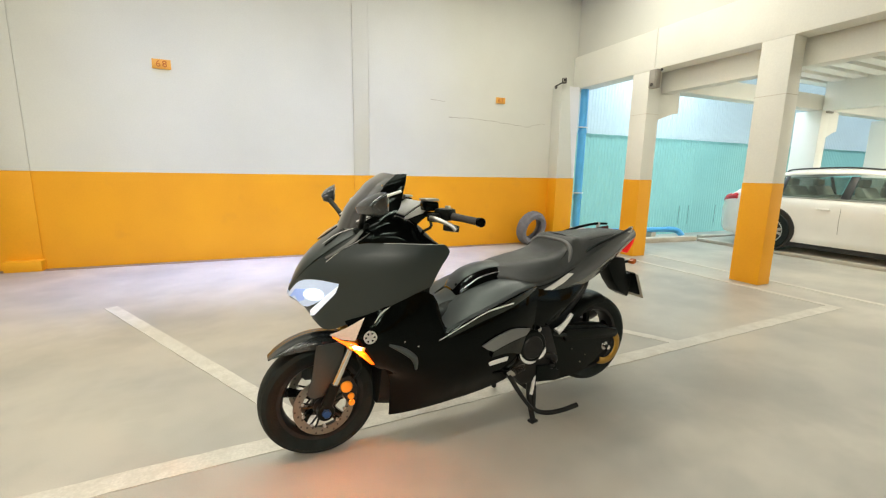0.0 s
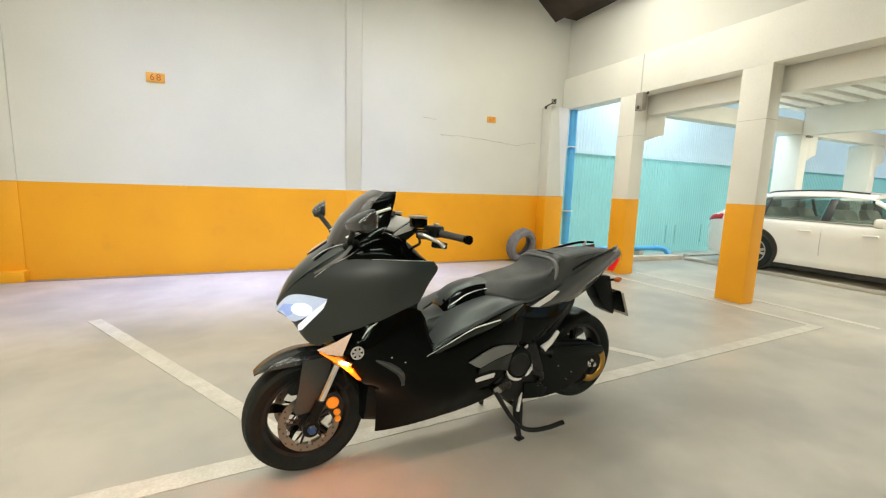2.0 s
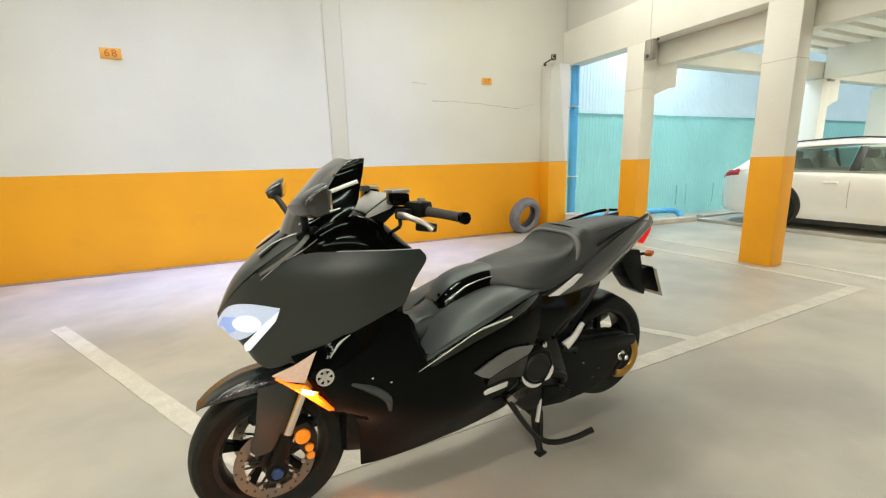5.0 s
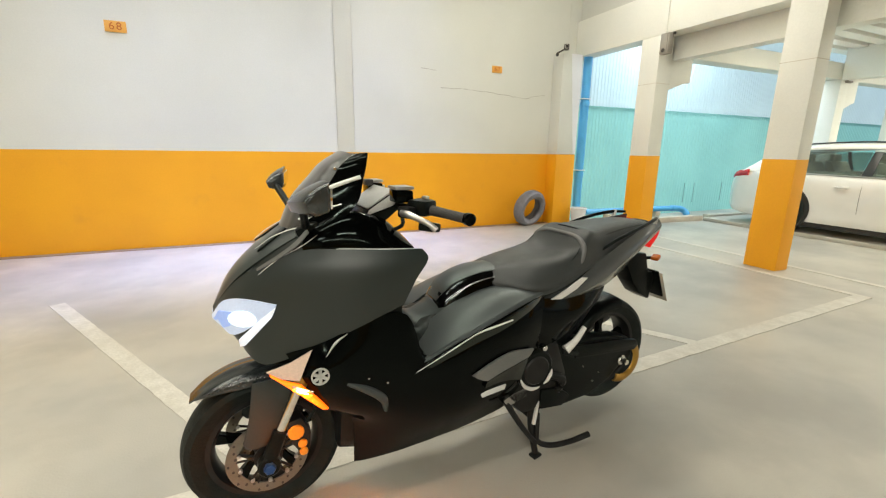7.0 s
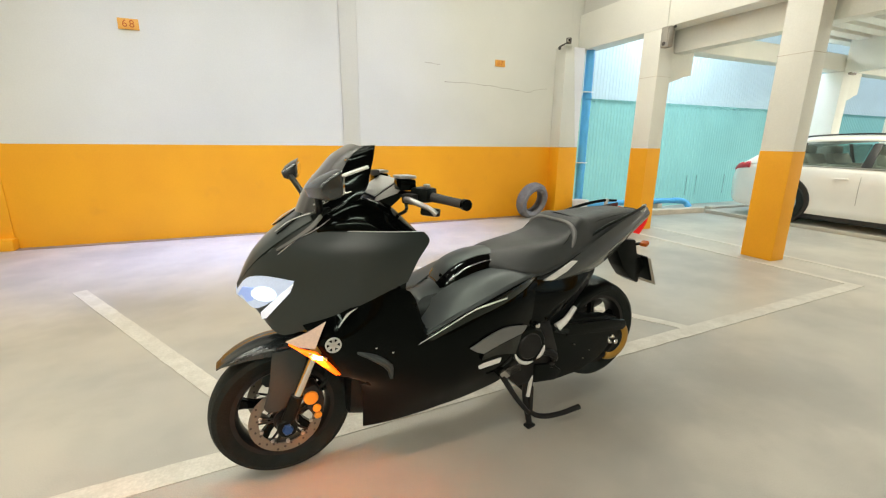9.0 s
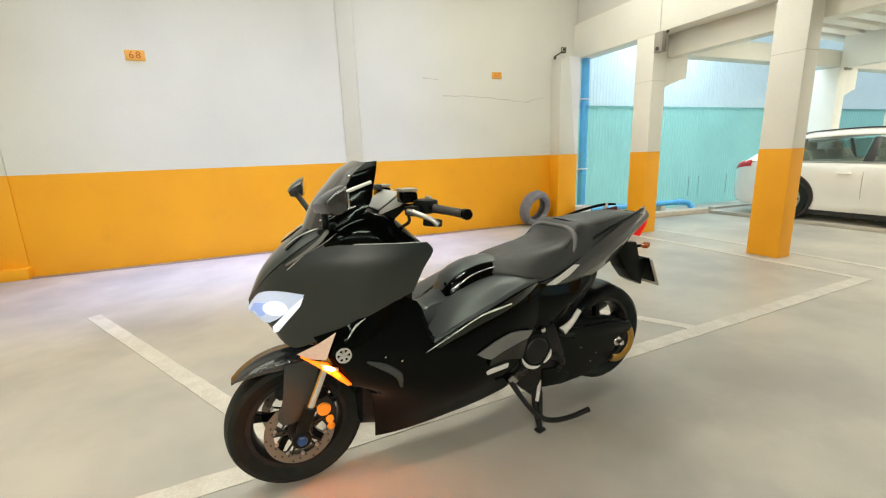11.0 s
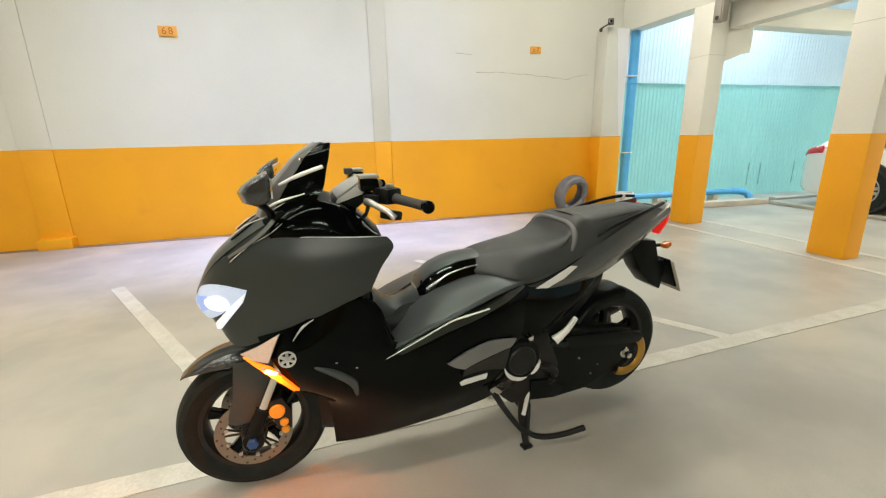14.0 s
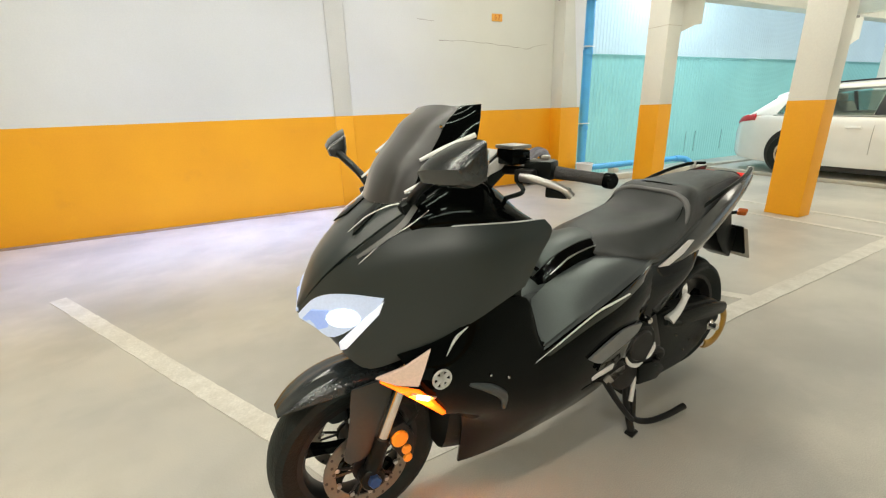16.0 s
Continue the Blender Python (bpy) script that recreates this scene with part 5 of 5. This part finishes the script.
for s in (False, True):
    sg = -1 if s else 1
    part("tail_cowl", surf(TAIL, 0.007, 4, mirror=s, inward=-1), M_TAIL, bike, "lacquered black tail cowl")
    # bright plate put where the glossy tail reflects the lamps
    part("tail_glint", plate3([(1.045, sg * -0.202, 0.710), (1.115, sg * -0.208, 0.745), (1.192, sg * -0.207, 0.782), (1.222, sg * -0.207, 0.778), (1.165, sg * -0.209, 0.738), (1.095, sg * -0.205, 0.706)], 0.006, 0.002, (0, -sg, 0)), M_FLASH, bike, "bright plate for the reflection on the tail side")
    rail = part("grab_rail", tube([(1.34, sg * -0.150, 0.862), (1.42, sg * -0.168, 0.910), (1.56, sg * -0.160, 0.948), (1.68, sg * -0.130, 0.972), (1.745, sg * -0.09, 0.975)], [0.006, 0.008, 0.008, 0.008, 0.006], 12), M_BLACK, bike, "thin black passenger grab rail")
    part("rail_clip", box(0, 0, 0, 0.012, 0.02, 0.035, 0.004, m=pose(1.70, sg * -0.118, 0.966, 0, 15, 0)), M_LIGHTGREY, rail)
    sig = part("rear_indicator", box(0, 0, 0, 0.036, 0.036, 0.020, 0.007, m=pose(1.790, sg * -0.078, 0.772, 0, -20, sg * 15)), M_ORANGELENS, bike, "small rear indicator on a stalk")
    part("stalk", tube([(1.76, sg * -0.03, 0.76), (1.785, sg * -0.066, 0.770)], 0.008, 8), M_BLACK, sig)
part("under_tail", halfloft([(1.30, [(0, 0.80), (0.10, 0.79), (0.14, 0.75), (0.10, 0.70), (0, 0.69)]), (1.50, [(0, 0.88), (0.09, 0.87), (0.125, 0.82), (0.09, 0.76), (0, 0.75)]), (1.65, [(0, 0.925), (0.07, 0.92), (0.10, 0.87), (0.06, 0.81), (0, 0.80)]), (1.745, [(0, 0.95), (0.05, 0.945), (0.075, 0.91), (0.05, 0.86), (0, 0.85)])]), M_BLACK, bike)
part("tail_lamp", surf([[(1.758, y, 0.945), (1.784, y * 0.95, 0.915), (1.780, y * 0.9, 0.875), (1.762, y * 0.7, 0.820)] for y in (-0.088, -0.05, 0, 0.05, 0.088)], 0.01, 3), M_RED, bike, "lit red tail lamp")
hold = part("plate_holder", prism([(1.63, 0.750), (1.69, 0.650), (1.75, 0.580), (1.815, 0.545), (1.824, 0.600), (1.844, 0.690), (1.79, 0.690), (1.76, 0.790), (1.68, 0.800)], "y", -0.050, 0.050, 0.010), M_BLACK, bike, "black plate holder under the tail")
part("plate_backing", box(0, 0, 0, 0.010, 0.160, 0.150, 0.008, m=pose(1.852, 0, 0.628, 0, -23, 0)), M_BLACK, hold, "black backing of the plate")
pl = part("number_plate", box(0, 0, 0, 0.006, 0.19, 0.165, 0.004, m=pose(1.862, 0, 0.615, 0, -23, 0)), M_PLATE, hold, "plain number plate with unreadable bars")
part("bars", join(*[box(0.004, y, z, 0.003, w, 0.04, 0, m=pose(1.862, 0, 0.615, 0, -23, 0)) for y, z, w in ((-0.04, 0.035, 0.07), (0.045, 0.035, 0.06), (0, -0.03, 0.14))]), M_INK, pl)

# ---- engine, swing arm, stands ----
hug = []
for a in (152, 138, 124, 110, 97, 84):
    hug.append([(RW[0] + r * math.cos(radians(a)), y, RW[2] + r * math.sin(radians(a))) for y, r in ((-0.088, 0.232), (-0.086, 0.258), (-0.055, 0.272), (0, 0.276), (0.055, 0.272), (0.086, 0.258), (0.088, 0.232))])
part("rear_hugger", surf(hug, 0.004, 3, inward=-1), M_BLACK, bike, "black hugger over the rear wheel")
part("belt_case", prism([(1.10, 0.46), (1.25, 0.478), (1.50, 0.452), (1.575, 0.430), (1.612, 0.380), (1.612, 0.320), (1.55, 0.300), (1.48, 0.235), (1.36, 0.185), (1.20, 0.175), (1.10, 0.22), (1.06, 0.34)], "y", -0.150, -0.085, 0.014), M_BLACK, bike, "black belt case and swing arm")
part("lower_guard", prism([(1.06, 0.30), (1.16, 0.285), (1.22, 0.235), (1.18, 0.195), (1.06, 0.21)], "y", -0.176, -0.14, 0.008), M_BLACK, bike)
part("belt_cover", prism([(1.21, 0.462), (1.50, 0.440), (1.61, 0.418), (1.625, 0.388), (1.60, 0.368), (1.24, 0.400)], "y", -0.172, -0.148, 0.010), M_BLACK, bike)
part("swing_arm", prism([(1.06, 0.44), (1.58, 0.33), (1.62, 0.27), (1.58, 0.225), (1.06, 0.33)], "y", 0.095, 0.140, 0.012), M_DARKMETAL, bike)
part("pulley_ring", surf([[(1.545 + r * math.cos(radians(t)), y, 0.32 + r * math.sin(radians(t))) for t in range(-118, 72, 10)] for r, y in ((0.102, -0.152), (0.098, -0.159), (0.080, -0.160), (0.072, -0.154))], 0.006, 3, inward=-1), M_GOLD, bike, "gold rear pulley")
part("silencer", tube([(1.05, 0.17, 0.24), (1.25, 0.185, 0.28), (1.60, 0.195, 0.36), (1.78, 0.195, 0.40)], [0.035, 0.065, 0.07, 0.055], 20), M_DARKMETAL, bike, "dark silencer on the far side")
eng = part("engine_cover", disc((0.995, -0.200, 0.425), 0.085, -0.012, 0.06, "y", 40, 0.010), M_BLACK, bike, "round black engine cover with a bright ring")
part("cover_face", disc((0.995, -0.212, 0.425), 0.060, -0.008, 0.004, "y", 36, 0.006), M_DARKMETAL, eng)
for a0, a1 in ((195, 285), (300, 352)):
    part("bright_ring", tube([(0.995 + 0.078 * math.cos(radians(a)), -0.213, 0.425 + 0.078 * math.sin(radians(a))) for a in np.linspace(a0, a1, 7)], [0.002, 0.006, 0.0080, 0.0080, 0.0080, 0.006, 0.002], 8), M_FLASH, eng)
part("filler_plug", disc((1.030, -0.206, 0.512), 0.012, -0.010, 0.02, "y", 14, 0.003), M_CHROME, eng)
part("crankcase", prism([(0.90, 0.50), (1.14, 0.50), (1.20, 0.34), (1.16, 0.21), (0.98, 0.20), (0.88, 0.30)], "y", -0.165, 0.165, 0.02), M_DARKMETAL, bike)
for s in (-1, 1):
    peg = part("peg_bracket", tube([(1.130, s * 0.218, 0.488), (1.175, s * 0.222, 0.520), (1.226, s * 0.214, 0.566)], [0.020, 0.013, 0.011], 10), M_FLASH, bike, "silver passenger peg hanger")
    part("peg", tube([(1.120, s * 0.215, 0.480), (1.150, s * 0.225, 0.470), (1.185, s * 0.228, 0.465)], 0.011, 10), M_RUBBER, peg)
part("shock_link", tube([(1.09, -0.17, 0.36), (1.16, -0.18, 0.33), (1.15, -0.17, 0.27)], [0.014, 0.02, 0.012], 10), M_DARKMETAL, bike)
cst = part("centre_stand", tube([(1.060, -0.125, 0.300), (1.030, -0.155, 0.150), (1.040, -0.186, 0.016)], 0.014, 12), M_DARKMETAL, bike, "dark steel centre stand")
part("strut", tube([(1.080, -0.120, 0.295), (1.058, -0.160, 0.180), (1.042, -0.184, 0.060)], [0.013, 0.012, 0.012], 12), M_DARKMETAL, cst)
part("far_leg", tube([(1.060, 0.125, 0.300), (1.030, 0.155, 0.150), (1.040, 0.186, 0.016)], 0.014, 12), M_DARKMETAL, cst)
part("cross_tube", tube([(1.040, -0.15, 0.16), (1.040, 0.15, 0.16)], 0.012, 12), M_DARKMETAL, cst)
part("foot_bar", tube([(1.036, -0.176, 0.085), (1.065, -0.193, 0.056), (1.120, -0.213, 0.046), (1.200, -0.228, 0.050), (1.285, -0.240, 0.066)], [0.010, 0.012, 0.012, 0.012, 0.013], 12), M_DARKMETAL, cst)
part("foot_pad", box(0, 0, 0, 0.045, 0.035, 0.012, 0.004, m=pose(1.040, -0.188, 0.007, 0, 0, 10)), M_DARKMETAL, cst)
sst = part("side_stand", tube([(0.895, -0.150, 0.285), (0.945, -0.168, 0.195), (0.990, -0.182, 0.125), (1.030, -0.190, 0.075)], [0.014, 0.012, 0.011, 0.010], 12), M_DARKMETAL, bike, "folded side stand")
part("spring", tube([(1.075, -0.140, 0.285), (1.055, -0.160, 0.230), (1.030, -0.175, 0.150)], 0.009, 12), M_FLASH, sst, "bright stand spring")
part("stand_bracket", prism([(0.87, 0.31), (0.99, 0.33), (1.00, 0.28), (0.90, 0.26)], "y", -0.165, -0.125, 0.006), M_SILVER, bike)

case = [o for o in bike.children if o.name == "belt_case"][0]
for x, y, z, r in ((1.303, -0.152, 0.342, 0.004), (1.401, -0.152, 0.292, 0.003), (1.367, -0.152, 0.256, 0.004), (1.20, -0.152, 0.20, 0.003)):
    part("bolt", disc((x, y, z), r, -0.005, 0.003, "y", 10, 0.001), M_STEEL, case)

# ---- white car beyond the pillars ----
# own frame: x forwards from the tail, y across, z up
car = thing("car", "white estate car parked on the raised slab behind the pillars", "car", pose(10.38, 6.50, 0.06, 0, 0, -90))


def low_half(belt, wb, low=0.22):
    """Lower body, closed at the belt line."""
    return [(0, belt), (wb * 0.6, belt), (wb * 0.95, belt - 0.004), (wb, belt - 0.02), (wb + 0.03, belt - 0.10), (wb + 0.035, 0.58), (wb + 0.015, 0.36), (wb - 0.02, low), (wb * 0.6, low - 0.02), (0, low - 0.02)]


def roof_half(zr, we):
    return [(0, zr), (we * 0.7, zr - 0.012), (we, zr - 0.05), (we + 0.035, zr - 0.10), (we, zr - 0.105), (we * 0.7, zr - 0.07), (0, zr - 0.05)]


body_bm = halfloft([(0.00, low_half(0.753, 0.64, 0.28)), (0.06, low_half(0.853, 0.70, 0.24)), (0.16, low_half(0.923, 0.76, 0.21)), (0.42, low_half(0.938, 0.81, 0.18)), (0.72, low_half(0.928, 0.83, 0.16)), (1.2, low_half(0.908, 0.84, 0.14)), (1.9, low_half(0.893, 0.845, 0.14)), (2.5, low_half(0.883, 0.84, 0.14)), (3.0, low_half(0.873, 0.83, 0.14)), (3.35, low_half(0.853, 0.82, 0.15)), (4.0, low_half(0.773, 0.76, 0.18)), (4.3, low_half(0.593, 0.60, 0.22))], 5, 3)
body = part("body", body_bm, M_CARWHITE, car)
part("roof", halfloft([(0.52, roof_half(1.265, 0.58)), (0.72, roof_half(1.32, 0.60)), (1.2, roof_half(1.375, 0.61)), (1.9, roof_half(1.39, 0.61)), (2.40, roof_half(1.35, 0.60))], 5, 3), M_CARWHITE, body)
part("cabin_floor", box(1.7, 0, 0.92, 2.1, 1.5, 0.03, 0.01), M_CARSEAT, body)
for u, w in ((1.0, 0.52), (1.95, 0.42)):
    for y in (-0.38, 0.38):
        st = part("seat", prism([(u - 0.02, 0.925), (u + 0.14, 0.925), (u + 0.05, 1.09), (u - 0.05, 1.09)], "y", y - w / 2, y + w / 2, 0.03), M_CARSEAT, car)
        part("headrest", box(u - 0.02, y, 1.15, 0.09, 0.24, 0.12, 0.04), M_CARSEAT, st)
part("steering_wheel", revolve([(0.18, -0.012), (0.18, 0.012), (0.155, 0.012), (0.155, -0.012)], (2.45, 0.38, 0.96), "x", 28), M_CARTRIM, car)
for s in (-1, 1):
    def side(u, z):
        """Place on the glasshouse side at height z."""
        k = (z - 0.95) / 0.47
        return (u, s * (0.835 - 0.205 * k), 0.905 + 0.74 * (z - 0.95))
    for name, poly in (("rear_quarter_window", [(0.66, 0.985), (1.02, 0.975), (1.02, 1.375), (0.86, 1.355), (0.72, 1.18)]), ("rear_door_window", [(1.06, 0.975), (1.86, 0.955), (1.86, 1.405), (1.20, 1.395), (1.06, 1.38)]), ("front_door_window", [(1.92, 0.953), (2.82, 0.935), (2.62, 1.18), (2.40, 1.360), (1.92, 1.405)])):
        part(name, plate3([side(*p) for p in poly], 0.005, 0, (0, s * 0.9, 0.4)), M_CARGLASS, body)
    part("rear_pillar", plate3([side(0.24, 0.96), side(0.66, 0.965), side(0.72, 1.18), side(0.86, 1.36), side(0.86, 1.40), side(0.58, 1.34)], 0.03, 0.006, (0, s * -0.9, -0.4)), M_CARWHITE, body)
    part("front_pillar", tube([side(2.98, 0.91), side(2.70, 1.17), side(2.42, 1.38)], [0.04, 0.028, 0.03], 10), M_CARWHITE, body)
    part("window_trim", tube([side(0.62, 0.962), side(1.5, 0.948), side(2.8, 0.930)], 0.012, 8), M_SILVER, body)
    for u, w in ((1.04, 0.032), (1.93, 0.06)):
        part("window_pillar", plate3([side(u - w, 0.955), side(u + w, 0.955), side(u + w * 0.8, 1.41), side(u - w * 0.8, 1.41)], 0.012, 0.003, (0, s * 0.9, 0.4)), M_CARTRIM, body)
    part("tail_light", loft([[(u, s * (w0 + d), z + b) for d, b in ((0, -0.055), (0.035, 0), (0, 0.055), (-0.04, 0))] for u, w0, z in ((0.03, 0.67, 0.80), (0.12, 0.755, 0.84), (0.24, 0.80, 0.87), (0.36, 0.83, 0.885))], 3, 3), M_CARRED, body, "red tail light")
    part("sill_trim", box(2.0, s * 0.825, 0.14, 2.2, 0.05, 0.08, 0.02), M_CARTRIM, body)
    part("roof_rail", tube([(0.95, s * 0.56, 1.315), (1.1, s * 0.56, 1.36), (1.8, s * 0.56, 1.385), (2.3, s * 0.56, 1.345)], 0.012, 8), M_CARTRIM, body)
    for u in (0.98, 1.78):
        part("door_handle", box(u + 0.72, s * 0.882, 0.74, 0.18, 0.03, 0.03, 0.012), M_CARWHITE, body)
    for u in (1.08, 1.92, 2.9):
        part("door_gap", tube([(u, s * 0.868, 0.81), (u, s * 0.881, 0.70), (u, s * 0.880, 0.56), (u, s * 0.862, 0.38)], 0.004, 8), M_GREYBOX, body)
    part("mirror", box(2.62, s * 0.96, 0.93, 0.12, 0.18, 0.13, 0.04), M_CARWHITE, body)
    for u in (0.98, 3.45):
        arch = part("wheel_arch", disc((u, s * 0.80, 0.36), 0.375, -0.085, 0.085, "y", 36, 0.01), M_CARTRIM, body)
        wh = part("wheel", revolve([(0.22, -0.10), (0.31, -0.105), (0.328, -0.07), (0.33, 0.07), (0.31, 0.105), (0.22, 0.10)], (u, s * 0.80, 0.33), "y", 40), M_RUBBER, car)
        rm = part("rim", revolve([(0.225, -0.09), (0.225, 0.09), (0.195, 0.085), (0.195, -0.085)], (u, s * 0.80, 0.33), "y", 40), M_SILVER, wh)
        part("hub_cap", disc((u, s * 0.885, 0.33), 0.05, -0.012, 0.012), M_SILVER, wh)
        for sp in spokes((u, s * 0.885, 0.33), 0.03, 0.20, 0.05, 0.02, 5, 0.2):
            part("spoke", sp, M_SILVER, wh)
part("rear_bumper_strip", box(0.02, 0, 0.36, 0.06, 1.2, 0.10, 0.02), M_CARTRIM, body)
part("rear_window", plate3([(0.225, -0.66, 0.935), (0.225, 0.66, 0.935), (0.56, 0.56, 1.225), (0.56, -0.56, 1.225)], 0.006, 0, (-0.6, 0, 0.8)), M_CARGLASS, body)
part("windscreen", plate3([(2.98, -0.70, 0.89), (2.98, 0.70, 0.89), (2.42, 0.58, 1.27), (2.42, -0.58, 1.27)], 0.006, 0, (0.6, 0, 0.8)), M_CARGLASS, body)
